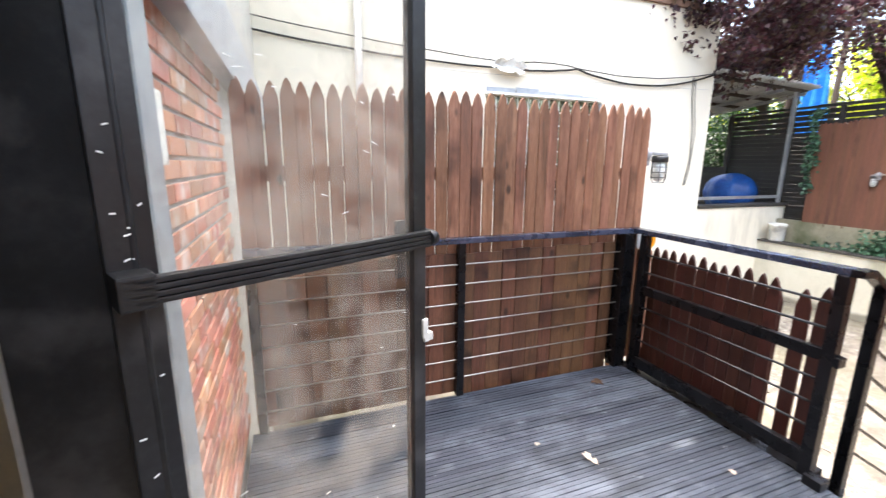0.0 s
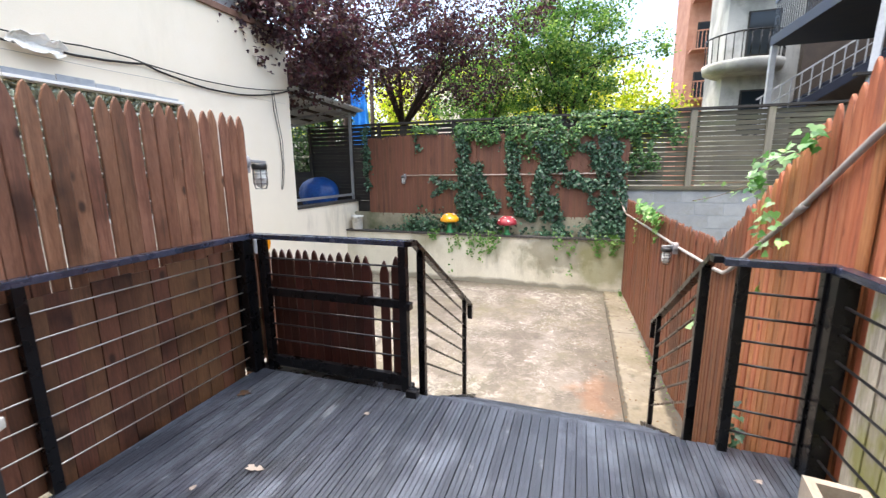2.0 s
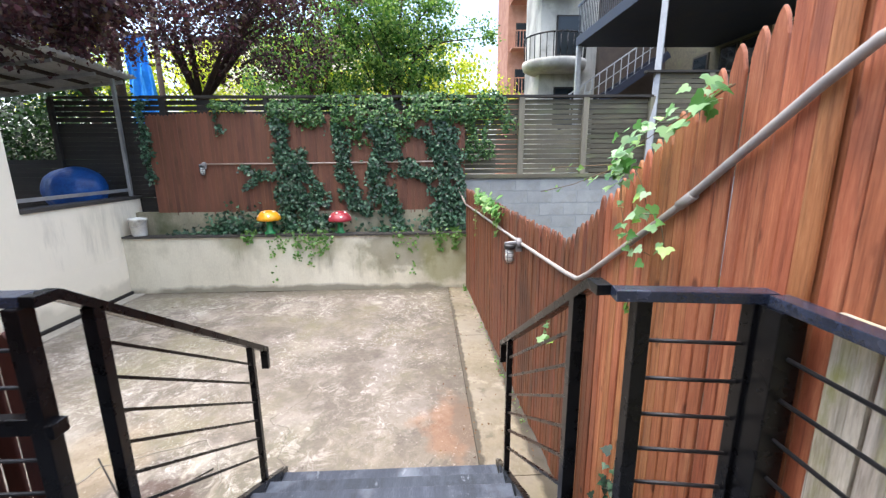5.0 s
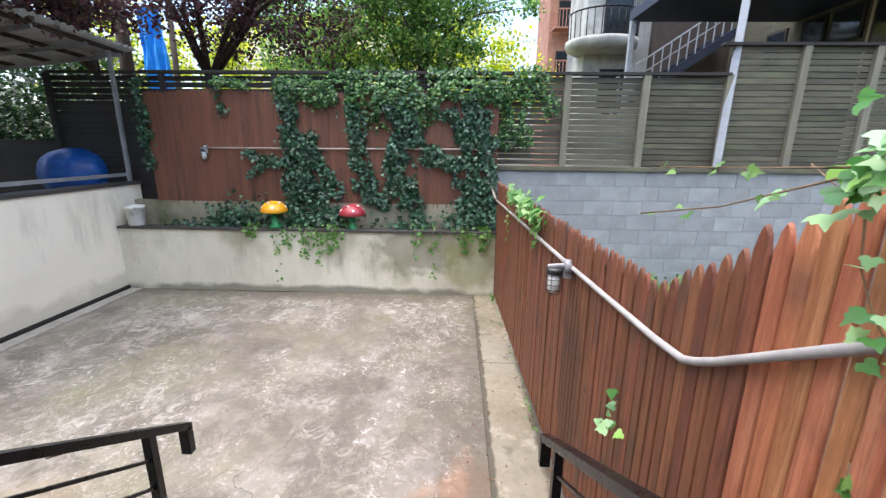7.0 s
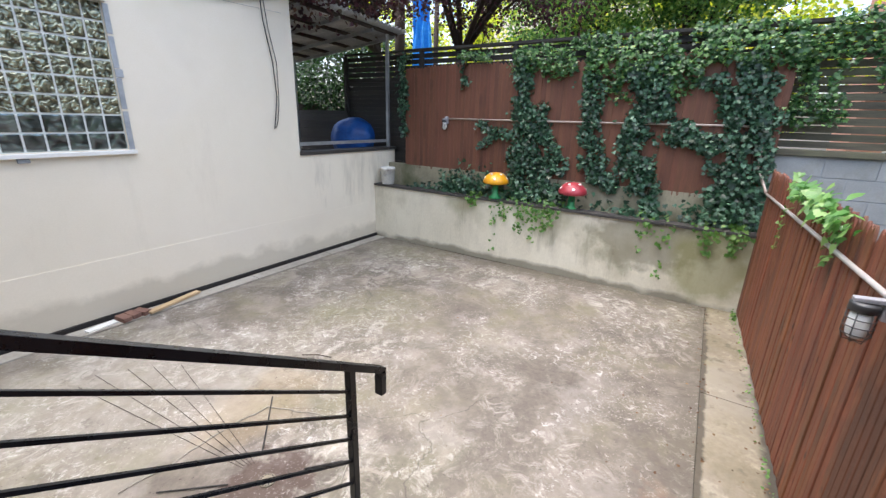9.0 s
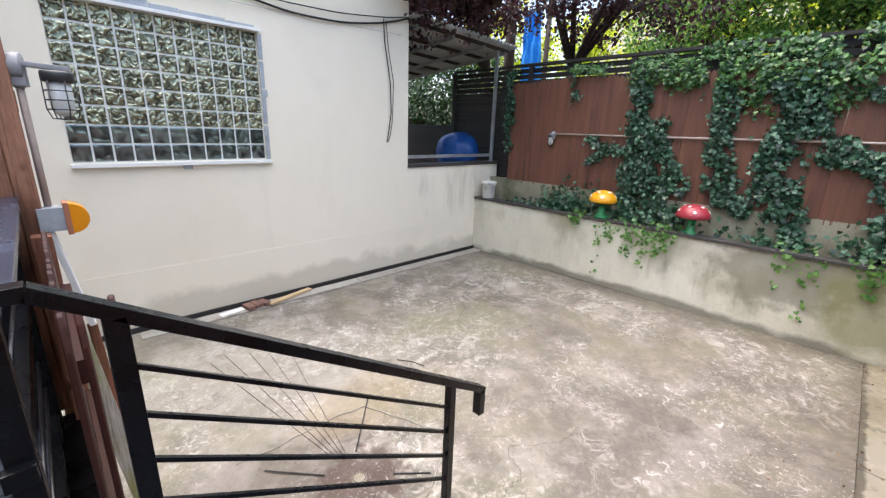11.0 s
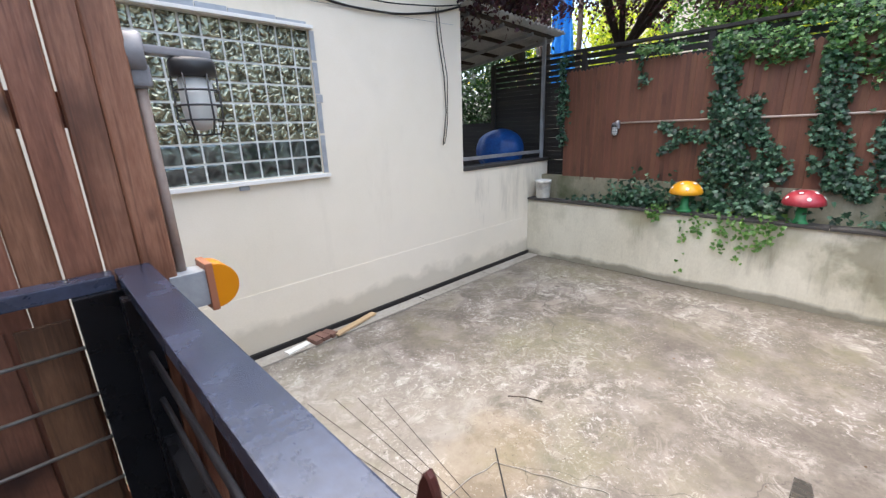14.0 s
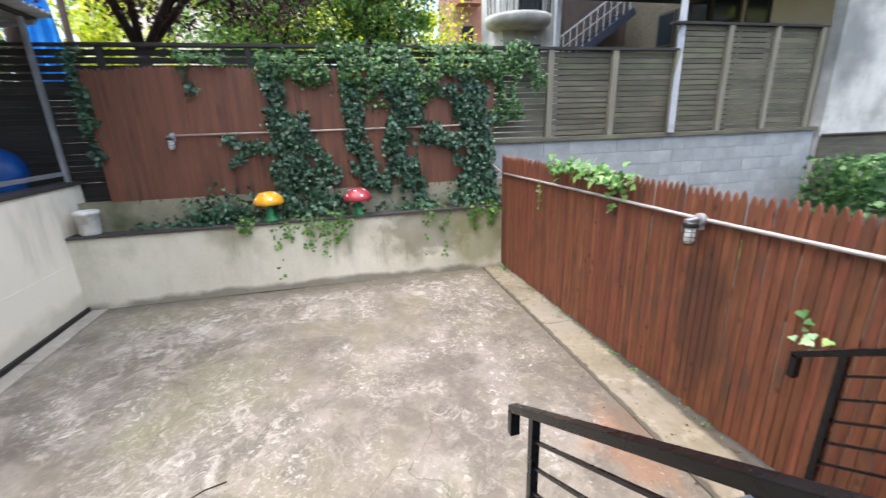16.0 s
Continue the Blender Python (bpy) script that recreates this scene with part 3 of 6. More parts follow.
overlay(M_stucco, "#c6beab", lambda n, l: noisy(n, l, 0.3, 0.5, 0.75, 4, 0.5))
overlay(M_stucco, "#b8b09c", lambda n, l: streaks(n, l, 0.56, 0.76, 0.2, (1.2, 1.2, 0.3)))
overlay(M_stucco, "#8d8775", lambda n, l: times(n, l, streaks(n, l, 0.5, 0.70, 0.4, (2.5, 2.5, 0.4)), spot(n, l, (8.7, 5.9, 0.2), (1.5, 1, 0.55), 3.0, 0.6)))
overlay(M_stucco, "#a39c88", lambda n, l: spot(n, l, (5.5, 5.9, -1.05), (5.0, 1, 0.3), 2.5, 0.8, 0.5))
overlay(M_greystucco, "#6f6e67", lambda n, l: streaks(n, l, 0.52, 0.70, 0.5, (1.2, 1.2, 0.35)))
overlay(M_greystucco, "#86857e", lambda n, l: noisy(n, l, 0.9, 0.5, 0.66, 8, 0.7))
overlay(M_cmu, "#74705c", lambda n, l: noisy(n, l, 2.0, 0.55, 0.7, 6, 0.4))
M_post = mat("pale_weathered_post", ("#5d5a4e", "#757163", "#8b8776"), 0.85, 2.0, 30, (7, 7, 0.8), 0.1, 0.3, stain="#70734e", stain_scale=1.6)
M_ivymid = leaf_mat("green_ivy_leaf", ("#203f26", "#355a32", "#4f7643", "#779a5a"), 0.38, 0.32)
M_vine = leaf_mat("fence_ivy_leaf", ("#3a6a30", "#538742", "#74a163", "#a2c29c", "#8cb84a"), 0.32, 0.3)
M_glass = plain("clear_door_glass", "#eef2f0", 0.02, transmission=1.0, ior=1.02)
_gn, _gl = M_glass.node_tree.nodes, M_glass.node_tree.links
# Diffuse film on the pane: dust, plus the reflected haze put in as colour.
_dust_haze = _gn.new("ShaderNodeBsdfDiffuse")
_dust_haze.inputs["Color"].default_value = (0.62, 0.54, 0.45, 1)
_mix = _gn.new("ShaderNodeMixShader")
_gl.new(noisy(_gn, _gl, 4.0, 0.40, 0.64, 9, 0.26), _mix.inputs[0])
_gl.new(_gn["Principled BSDF"].outputs[0], _mix.inputs[1])
_gl.new(_dust_haze.outputs[0], _mix.inputs[2])
_gl.new(_mix.outputs[0], _gn["Material Output"].inputs[0])
_gn["Principled BSDF"].inputs["IOR"].default_value = 1.12


def block_glass(name, colour, ripple, depth):
    """Rippled glass block: glossy, with its own waves in each block, their reflections partly painted."""
    m = plain(name, colour, 0.05, 0.7)
    n, l = m.node_tree.nodes, m.node_tree.links
    tc, oi = n.new("ShaderNodeTexCoord"), n.new("ShaderNodeObjectInfo")
    sc = n.new("ShaderNodeMath")
    sc.operation = "MULTIPLY"
    sc.inputs[1].default_value = 31
    l.new(oi.outputs["Random"], sc.inputs[0])
    va = n.new("ShaderNodeVectorMath")
    va.operation = "ADD"
    l.new(tc.outputs["Object"], va.inputs[0])
    l.new(sc.outputs[0], va.inputs[1])
    nz = n.new("ShaderNodeTexNoise")
    nz.inputs["Scale"].default_value, nz.inputs["Detail"].default_value, nz.inputs["Distortion"].default_value = ripple, 0.5, 0.9
    l.new(va.outputs[0], nz.inputs["Vector"])
    bp = n.new("ShaderNodeBump")
    bp.inputs["Strength"].default_value, bp.inputs["Distance"].default_value = 1.0, depth
    l.new(nz.outputs["Fac"], bp.inputs["Height"])
    l.new(bp.outputs[0], n["Principled BSDF"].inputs["Normal"])
    # Light and dark of the reflections in the ripples, put into the colour.
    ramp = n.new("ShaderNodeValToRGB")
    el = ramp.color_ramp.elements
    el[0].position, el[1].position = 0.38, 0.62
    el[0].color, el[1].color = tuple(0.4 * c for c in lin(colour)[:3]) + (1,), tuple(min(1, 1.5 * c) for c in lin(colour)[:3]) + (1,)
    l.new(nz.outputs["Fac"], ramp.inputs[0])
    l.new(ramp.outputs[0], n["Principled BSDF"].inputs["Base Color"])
    return m


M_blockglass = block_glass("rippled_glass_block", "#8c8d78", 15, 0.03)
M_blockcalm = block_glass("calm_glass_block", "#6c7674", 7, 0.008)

# ---- plan: deck at height 0, yard floor below it; x leads away from the house, y to the cream wall ----
YARD = -1.155
HOUSE = -0.42
EDGE = 2.27
RAIL = 1.10
WALL = 5.9
PLANT = 9.35
BACK = 9.86
SLAT = 10.12


def fence_y(x):
    """The line of the long cedar fence, which runs slightly askew."""
    return -1.29 + 0.0405 * (x - 2.0)


# ---- large structure ----
ground = part("ground", box(bmesh.new(), -150, 150, -150, 150, YARD - 0.4, YARD - 0.06), M_earth)
tagged(ground, "bare dark earth that reaches out under the yards", "ground", "", "structure")

yard_bm = bmesh.new()
bmesh.ops.create_grid(yard_bm, x_segments=110, y_segments=100, size=0.5)
bmesh.ops.transform(yard_bm, matrix=Matrix.Translation(((0.0 + PLANT) / 2, (-0.6 + WALL) / 2, YARD)) @ Matrix.Diagonal((PLANT, WALL + 0.6, 1, 1)), verts=yard_bm.verts)
for v in yard_bm.verts:
    v.co.z += 0.012 * noise.noise(v.co * 0.8) + 0.004 * noise.noise(v.co * 5)
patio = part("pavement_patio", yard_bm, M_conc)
tagged(patio, "mottled grey concrete patio with worn white patches and rust stain", "patio floor", "", "structure")
strip_bm = bmesh.new()
x = 0.0
for i, x1 in enumerate((2.6, 4.02, 6.9, 9.38)):
    box(strip_bm, x + 0.004, x1 - 0.004, -1.35, -0.603, YARD - 0.1, YARD + 0.012, 0.008)
    x = x1
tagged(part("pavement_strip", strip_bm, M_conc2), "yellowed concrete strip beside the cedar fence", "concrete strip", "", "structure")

# cream neighbour building beside the yard
GB = (2.72, 4.81, 0.96, 2.61)
wall_bm = bmesh.new()
box(wall_bm, -3.0, GB[0], WALL, WALL + 0.3, YARD, 4.24)
box(wall_bm, GB[1], 7.4, WALL, WALL + 0.3, YARD, 4.24)
box(wall_bm, GB[0], GB[1], WALL, WALL + 0.3, YARD, GB[2])
box(wall_bm, GB[0], GB[1], WALL, WALL + 0.3, GB[3], 4.24)
box(wall_bm, 7.1, 7.4, WALL + 0.3, WALL + 4.0, YARD, 4.24)
bmesh.ops.remove_doubles(wall_bm, verts=wall_bm.verts, dist=0.0005)
tagged(part("wall_north", wall_bm, M_stucco), "cream stucco wall of the neighbouring building", "wall", "", "structure")
# Plain dark sheet; the unlit depth of the room is in its colour.
slab("wall_room", -3.0, 7.1, WALL + 0.75, WALL + 0.8, YARD, 4.0, M_wooddk, "dark sheet for the unlit room behind the glass blocks", "wall")
cop = bmesh.new()
box(cop, -3.0, 7.46, WALL - 0.05, WALL + 0.4, 4.24, 4.34, 0.01)
tagged(part("trim_coping", cop, M_paver), "brown masonry coping on the cream wall", "coping", "", "structure")
slab("wall_upper", -3.0, 7.2, WALL + 0.25, WALL + 0.5, 4.34, 5.6, M_flash, "pale blue-grey upper storey cladding", "wall")
plinth = bmesh.new()
box(plinth, 0.0, PLANT, WALL - 0.005, WALL, YARD, -0.36, 0.002)
tagged(part("trim_plinth", plinth, M_stucco), "slightly proud rendered foot of the cream wall", "plinth", "", "structure")
tar = bmesh.new()
box(tar, 0.5, PLANT, WALL - 0.045, WALL - 0.005, YARD, YARD + 0.065, 0.006)
tagged(part("baseboard_tar", tar, M_tar), "black tar band along the wall foot", "tar band", "", "structure")
curb = bmesh.new()
for k in range(4):
    x0 = 3.0 + k * 1.58
    box(curb, x0, x0 + 1.56, WALL - 0.30, WALL - 0.09, YARD, YARD + 0.025, 0.008)
tagged(part("trim_curb", curb, M_curb), "low worn concrete strip along the wall foot", "curb", "", "structure")

# low wall and porch beyond the cream building
low = bmesh.new()
box(low, 7.4, 10.06, WALL, WALL + 0.22, YARD, 0.74)
tagged(part("wall_porch", low, M_stucco), "low cream stucco wall below the open porch", "wall", "", "structure")
cap = bmesh.new()
box(cap, 7.4, 10.1, WALL - 0.03, WALL + 0.27, 0.74, 0.80, 0.008)
tagged(part("trim_porch_sill", cap, M_cap), "dark slate sill on the low porch wall", "sill", "", "structure")
slab("floor_porch", 7.4, 12.5, WALL + 0.22, 11.0, 0.35, 0.5, M_conc2, "concrete porch floor behind the low wall", "porch floor")
slab("wall_porch_back", 7.4, 12.6, 10.6, 10.7, 0.5, 1.75, M_wooddk, "dark boards at the far side of the porch", "wall")

# planter at the end of the yard
pl = bmesh.new()
box(pl, PLANT, PLANT + 0.16, -1.02, WALL - 0.002, YARD, 0.0)
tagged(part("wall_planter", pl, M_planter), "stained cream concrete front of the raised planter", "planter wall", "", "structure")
pc = bmesh.new()
yy = -1.02
for k in range(6):
    box(pc, PLANT - 0.045, PLANT + 0.2, yy + 0.003, yy + 1.148, 0.0, 0.04, 0.006)
    yy += 1.151
tagged(part("trim_planter_cap", pc, M_cap), "dark slate capping along the planter", "capping", "", "structure")
slab("floor_soil", PLANT + 0.16, BACK - 0.02, -1.0, WALL - 0.01, -0.6, -0.03, M_soil, "dark soil of the raised planter", "soil")
pb = bmesh.new()
box(pb, BACK - 0.02, BACK + 0.12, -1.3, WALL - 0.002, YARD, 0.46, 0.01)
tagged(part("wall_planter_back", pb, M_planterback), "stained concrete retaining wall behind the planter", "retaining wall", "", "structure")

# house behind the camera, with its doorway
hs = bmesh.new()
box(hs, HOUSE - 0.25, HOUSE - 0.03, 0.97, 6.0, YARD, 2.3)
box(hs, HOUSE - 0.25, HOUSE - 0.03, -3.0, -0.1, YARD, 2.3)
box(hs, HOUSE - 0.25, HOUSE - 0.03, -3.0, 6.0, 2.3, 4.6)
tagged(part("wall_house", hs, M_mortar), "brick house wall with an open doorway", "wall", "", "structure")
slab("trim_lintel", HOUSE - 0.25, HOUSE + 0.06, 1.05, 6.0, 1.97, 2.3, M_flash, "grey lintel band over the brick", "lintel", 0.01)
slab("wall_hall_back", -4.0, -3.9, -1.2, 2.0, 0, 2.6, M_beige, "plain hallway end wall", "wall")
slab("wall_hall_a", -4.0, HOUSE - 0.25, -1.3, -1.2, 0, 2.6, M_beige, "plain hallway side wall", "wall")
slab("wall_hall_b", -4.0, HOUSE - 0.25, 2.0, 2.1, 0, 2.6, M_beige, "plain hallway side wall", "wall")
slab("ceiling_hall", -4.0, HOUSE - 0.25, -1.3, 2.1, 2.6, 2.7, M_white, "plain white hallway ceiling", "ceiling")
slab("floor_hall", -4.0, HOUSE - 0.03, -1.2, 2.0, -0.1, 0.0, M_ply, "plain wooden hallway floor", "floor")
jamb = bmesh.new()
box(jamb, HOUSE - 0.2, HOUSE + 0.02, 0.90, 0.97, 0, 2.27, 0.006)
box(jamb, HOUSE - 0.2, HOUSE + 0.02, -0.1, -0.04, 0, 2.27, 0.006)
box(jamb, HOUSE - 0.2, HOUSE + 0.02, -0.04, 0.90, 2.23, 2.27, 0.006)
tagged(part("trim_door_frame", jamb, M_glassframe), "black aluminium door frame in the brick wall", "door frame", "", "structure")

# ---- open glass door ----
HINGE = Vector((-0.456, 0.90, 0.0))
DOOR_TURN = 29.0
DW = 0.83
door = thing("door_1", HINGE, "open black aluminium glass door with push bar over the deck", "door", "", "structure")
door.rotation_euler = (0, 0, radians(DOOR_TURN))
bm = bmesh.new()
box(bm, 0, 0.08, -0.022, 0.022, 0.02, 2.22, 0.004)
part("hinge_stile", bm, M_glassframe, door)
bm = bmesh.new()
box(bm, DW - 0.055, DW, -0.022, 0.022, 0.02, 2.22, 0.004)
part("lock_stile", bm, M_glassframe, door)
bm = bmesh.new()
box(bm, 0.08, DW - 0.055, -0.022, 0.022, 0.02, 0.11, 0.004)
part("bottom_rail", bm, M_glassframe, door)
bm = bmesh.new()
box(bm, 0.08, DW - 0.055, -0.022, 0.022, 2.14, 2.22, 0.004)
part("top_rail", bm, M_glassframe, door)
bm = bmesh.new()
box(bm, 0.082, DW - 0.057, -0.004, 0.004, 0.11, 2.14)
pane = part("pane", bm, M_glass, door, "smudged clear glass pane")
pane.visible_shadow = False
bm = bmesh.new()
for k in range(4):
    box(bm, 0.02, DW - 0.04, -0.085, -0.07, 1.305 + k * 0.013, 1.316 + k * 0.013, 0.003)
box(bm, 0.02, DW - 0.04, -0.072, -0.06, 1.305, 1.355)
tube(bm, [(DW - 0.045, -0.075, 1.33), (DW - 0.02, -0.07, 1.33), (DW - 0.012, -0.05, 1.33), (DW - 0.012, -0.02, 1.33)], 0.024, 10)
box(bm, 0.0, 0.06, -0.085, -0.02, 1.298, 1.363, 0.006)
part("push_bar", bm, M_glassframe, door, "ribbed black push bar")
bm = bmesh.new()
box(bm, DW - 0.09, DW + 0.005, 0.02, 0.035, 1.19, 1.38, 0.004)
part("lock_plate", bm, M_glassframe, door)
bm = bmesh.new()
box(bm, DW - 0.02, DW + 0.006, -0.03, 0.025, 0.97, 1.04, 0.006)
box(bm, DW - 0.012, DW + 0.03, -0.03, -0.005, 0.955, 0.985, 0.005)
part("strike_plate", bm, M_bucket, door, "pale worn latch plate")
bm = bmesh.new()
r5 = random.Random(5)
for k in range(26):
    px, pz = r5.uniform(0.13, DW - 0.08), r5.uniform(0.2, 1.85)
    a, ln = r5.uniform(-0.4, 0.4), r5.uniform(0.006, 0.022)
    bar(bm, (px, -0.0065, pz), (px + ln * math.cos(a), -0.0065, pz + ln * math.sin(a)), 0.0012, 0.0018)
for k in range(16):
    px, pz = r5.uniform(0.01, 0.06), r5.uniform(0.2, 1.7)
    a, ln = r5.uniform(-0.3, 0.6), r5.uniform(0.004, 0.014)
    bar(bm, (px, -0.0235, pz), (px + ln * math.cos(a), -0.0235, pz + ln * math.sin(a)), 0.0015, 0.003)
part("paint_flecks", bm, M_white, door, "dried white paint flecks on the glass")

slab("trim_pilaster", HOUSE - 0.03, HOUSE + 0.035, 0.975, 1.085, 0.0, 1.97, M_flash, "grey painted strip beside the door frame", "pilaster", 0.004)
# white plate on the bricks
plate = tagged(part("wall_plate", box(bmesh.new(), HOUSE + 0.002, HOUSE + 0.02, 1.13, 1.2, 1.55, 1.72, 0.006), M_white), "small white cover plate on the brick wall", "cover plate")

# ---- railings ----
def post(bm, x, y, z0, z1, w=0.05):
    return box(bm, x - w / 2, x + w / 2, y - w / 2, y + w / 2, z0, z1, 0.004)


RODS = [0.125 + 0.133 * k for k in range(7)]


def rail_run(name, a, b, posts, label, rods=RODS, rod_r=0.007, top_w=0.062, rod_m=M_rod):
    """A level railing between two points, with upright posts and thin rods."""
    t = thing(name, (a[0], a[1], 0), label, "railing", "deck railings")
    sub("top_rail", bar(bmesh.new(), (a[0], a[1], RAIL - 0.018), (b[0], b[1], RAIL - 0.018), top_w, 0.036, 0.004), M_toprail, t)
    for p, w in posts:
        sub("post", post(bmesh.new(), p[0], p[1], 0.0, RAIL - 0.036, w), M_black, t)
    for z in rods:
        sub("rod", tube(bmesh.new(), [(*posts[0][0], z), (*posts[-1][0], z)], rod_r, 8), rod_m, t)
    return t


rail_run("metal_railing", (HOUSE + 0.03, 2.40), (2.27, 2.40), [((HOUSE + 0.06, 2.40), 0.05), ((0.88, 2.40), 0.05), ((2.23, 2.40), 0.1)],
         "black steel deck railing with thin bright rods against the picket fence", rod_r=0.0048, rod_m=M_cable)
rail_run("metal_railing", (2.25, -0.76), (2.19, -1.23), [((2.245, -0.85), 0.05), ((2.195, -1.185), 0.05)],
         "short black steel railing panel with horizontal rods")
rail_run("metal_railing", (2.152, -1.215), (HOUSE + 0.03, -1.235), [((2.13, -1.215), 0.085), ((0.9, -1.225), 0.05), ((HOUSE + 0.06, -1.235), 0.05)],
         "black steel deck railing before mossy old boards")

gate = thing("metal_gate", (2.2, 2.3, 0), "black steel gate section with dark red pickets behind", "gate", "deck railings")
sub("top_rail", bar(bmesh.new(), (2.315, 2.43, RAIL - 0.018), (2.315, 1.083, RAIL - 0.018), 0.078, 0.036, 0.003), M_toprail, gate)
sub("post", post(bmesh.new(), 2.29, 1.1, 0.0, RAIL - 0.036, 0.055), M_black, gate)
sub("post", post(bmesh.new(), 2.29, 2.27, 0.0, RAIL - 0.036, 0.055), M_black, gate)
sub("mid_bar", bar(bmesh.new(), (2.29, 2.27, 0.655), (2.29, 1.1, 0.655), 0.04, 0.06, 0.003), M_black, gate)
sub("bottom_bar", bar(bmesh.new(), (2.29, 2.27, 0.085), (2.29, 1.1, 0.085), 0.04, 0.08, 0.003), M_black, gate)
for z in (0.92, 0.79, 0.52, 0.39, 0.26):
    sub("rod", tube(bmesh.new(), [(2.29, 2.27, z), (2.29, 1.1, z)], 0.007, 8), M_rod, gate)
sub("latch", box(bmesh.new(), 2.255, 2.315, 1.045, 1.075, 0.62, 0.67, 0.004), M_black, gate)
sub("foot_block", box(bmesh.new(), 2.2, 2.27, 0.99, 1.07, 0.0, 0.05, 0.005), M_black, gate)


def stair_rail(y, label):
    """A sloping stair railing that turns down at its foot."""
    t = thing("stair_railing", (2.3, y, 0), label, "railing", "stair railings")
    a, b = Vector((2.365, y, RAIL - 0.018)), Vector((3.94, y, 0.118))
    bm = bmesh.new()
    bar(bm, (2.277 if y > 0 else 2.282, y, RAIL - 0.018), (2.37, y, RAIL - 0.018), 0.05, 0.036, 0.003)
    bar(bm, a, b, 0.05, 0.036, 0.003)
    sub("top_rail", bm, M_black, t)
    sub("rail_end", box(bmesh.new(), 3.905, 3.945, y - 0.025, y + 0.025, -0.025, 0.125, 0.003), M_black, t)
    slope = (b.z - a.z) / (b.x - a.x)
    zr = lambda q: a.z + slope * (q - a.x)
    sub("post", post(bmesh.new(), 2.505, y, -0.16, zr(2.505) - 0.01, 0.05), M_black, t)
    sub("post", post(bmesh.new(), 3.70, y, -1.0, zr(3.70) - 0.01, 0.04), M_black, t)
    for k in range(1, 7):
        o = -0.145 * k
        sub("rod", bar(bmesh.new(), (2.505, y, zr(2.505) + o), (3.70, y, zr(3.70) + o), 0.014, 0.014), M_black, t)
    return t


stair_rail(1.055, "black steel stair railing with sloping rods beside the gate")
stair_rail(-0.745, "black steel stair railing with sloping rods near the cedar fence")

# ---- things on walls ----
def cage_lamp(at, arm, label, yaw=0.0):
    """A jelly-jar lamp in a wire cage, hung from a box by a short arm."""
    t = thing("cage_lamp", at, label, "wall lamp", "cage lamps")
    t.rotation_euler = (0, 0, radians(yaw))
    bm = bmesh.new()
    lathe(bm, [(0.001, -0.025), (0.05, -0.025), (0.055, -0.018), (0.055, 0.018), (0.05, 0.025), (0.001, 0.025)], sides=18)
    bmesh.ops.rotate(bm, verts=bm.verts, matrix=Matrix.Rotation(radians(90), 3, "Y"))
    box(bm, -0.03, 0.03, -0.028, 0.028, -0.085, -0.03, 0.008)
    part("junction_box", bm, M_greyplastic, t)
    bm = bmesh.new()
    bar(bm, (0.02, 0, 0.01), (arm + 0.05, 0, 0.0), 0.05, 0.022, 0.006)
    part("arm", bm, M_greyplastic, t)
    bm = bmesh.new()
    lathe(bm, [(0.001, 0.0), (0.055, -0.002), (0.06, -0.012), (0.06, -0.045), (0.05, -0.05), (0.001, -0.05)], (arm, 0, -0.008), 20)
    part("collar", bm, M_jar, t, "dark metal collar")
    bm = bmesh.new()
    lathe(bm, [(0.001, -0.05), (0.043, -0.05), (0.045, -0.13), (0.04, -0.17), (0.025, -0.19), (0.001, -0.195)], (arm, 0, -0.008), 20)
    part("glass_jar", bm, M_lampglass, t, "frosted glass jar")
    for z, r in ((-0.085, 0.058), (-0.125, 0.059), (-0.165, 0.058)):
        ring = [(arm + r * math.cos(a), r * math.sin(a), z - 0.008) for a in np.linspace(0, 2 * math.pi, 21)]
        part("cage_ring", tube(bmesh.new(), ring, 0.0028, 6, False), M_jar, t, "dark wire ring")
    for k in range(6):
        a = k * math.pi / 3
        c, s = math.cos(a), math.sin(a)
        part("cage_wire", tube(bmesh.new(), [(arm + 0.057 * c, 0.057 * s, -0.05), (arm + 0.058 * c, 0.058 * s, -0.17), (arm + 0.045 * c, 0.045 * s, -0.212), (arm, 0, -0.216)], 0.0028, 6), M_jar, t, "dark cage wire")
    return t


cage_lamp((2.44, 2.51, 1.645), 0.13, "grey caged jar lamp on the end of the brown picket fence", -12)
cage_lamp((5.1, fence_y(5.1) + 0.06, 0.66), 0.09, "grey caged jar lamp on the cedar fence conduit", 90)
cage_lamp((BACK - 0.09, 4.33, 1.43), 0.045, "small caged jar lamp at the end of the fence conduit", 90)

amber = thing("amber_beacon", (2.445, 2.495, 0.98), "amber half-dome warning beacon on a grey box", "beacon light")
bm = bmesh.new()
box(bm, -0.05, 0.045, -0.045, 0.045, -0.055, 0.055, 0.004)
part("box", bm, M_greybox, amber, "grey electrical box")
bm = bmesh.new()
n_ = 20
r0 = 0.07
prof = [(r0 * math.cos(a), r0 * math.sin(a)) for a in np.linspace(-math.pi / 2, math.pi / 2, n_)]
vs = [[bm.verts.new((0.062 + p * 1.0, yy, q)) for p, q in prof] for yy in (-0.05, 0.05)]
for k in range(n_ - 1):
    f = bm.faces.new((vs[0][k], vs[0][k + 1], vs[1][k + 1], vs[1][k]))
    f.smooth = True
bm.faces.new(vs[0][::-1])
bm.faces.new(vs[1])
bm.faces.new((vs[0][0], vs[1][0], vs[1][-1], vs[0][-1]))
bmesh.ops.bevel(bm, geom=[e for e in bm.edges if len(e.link_faces) == 2 and e.calc_face_angle(0) > 1.0], offset=0.008, segments=2, affect="EDGES")
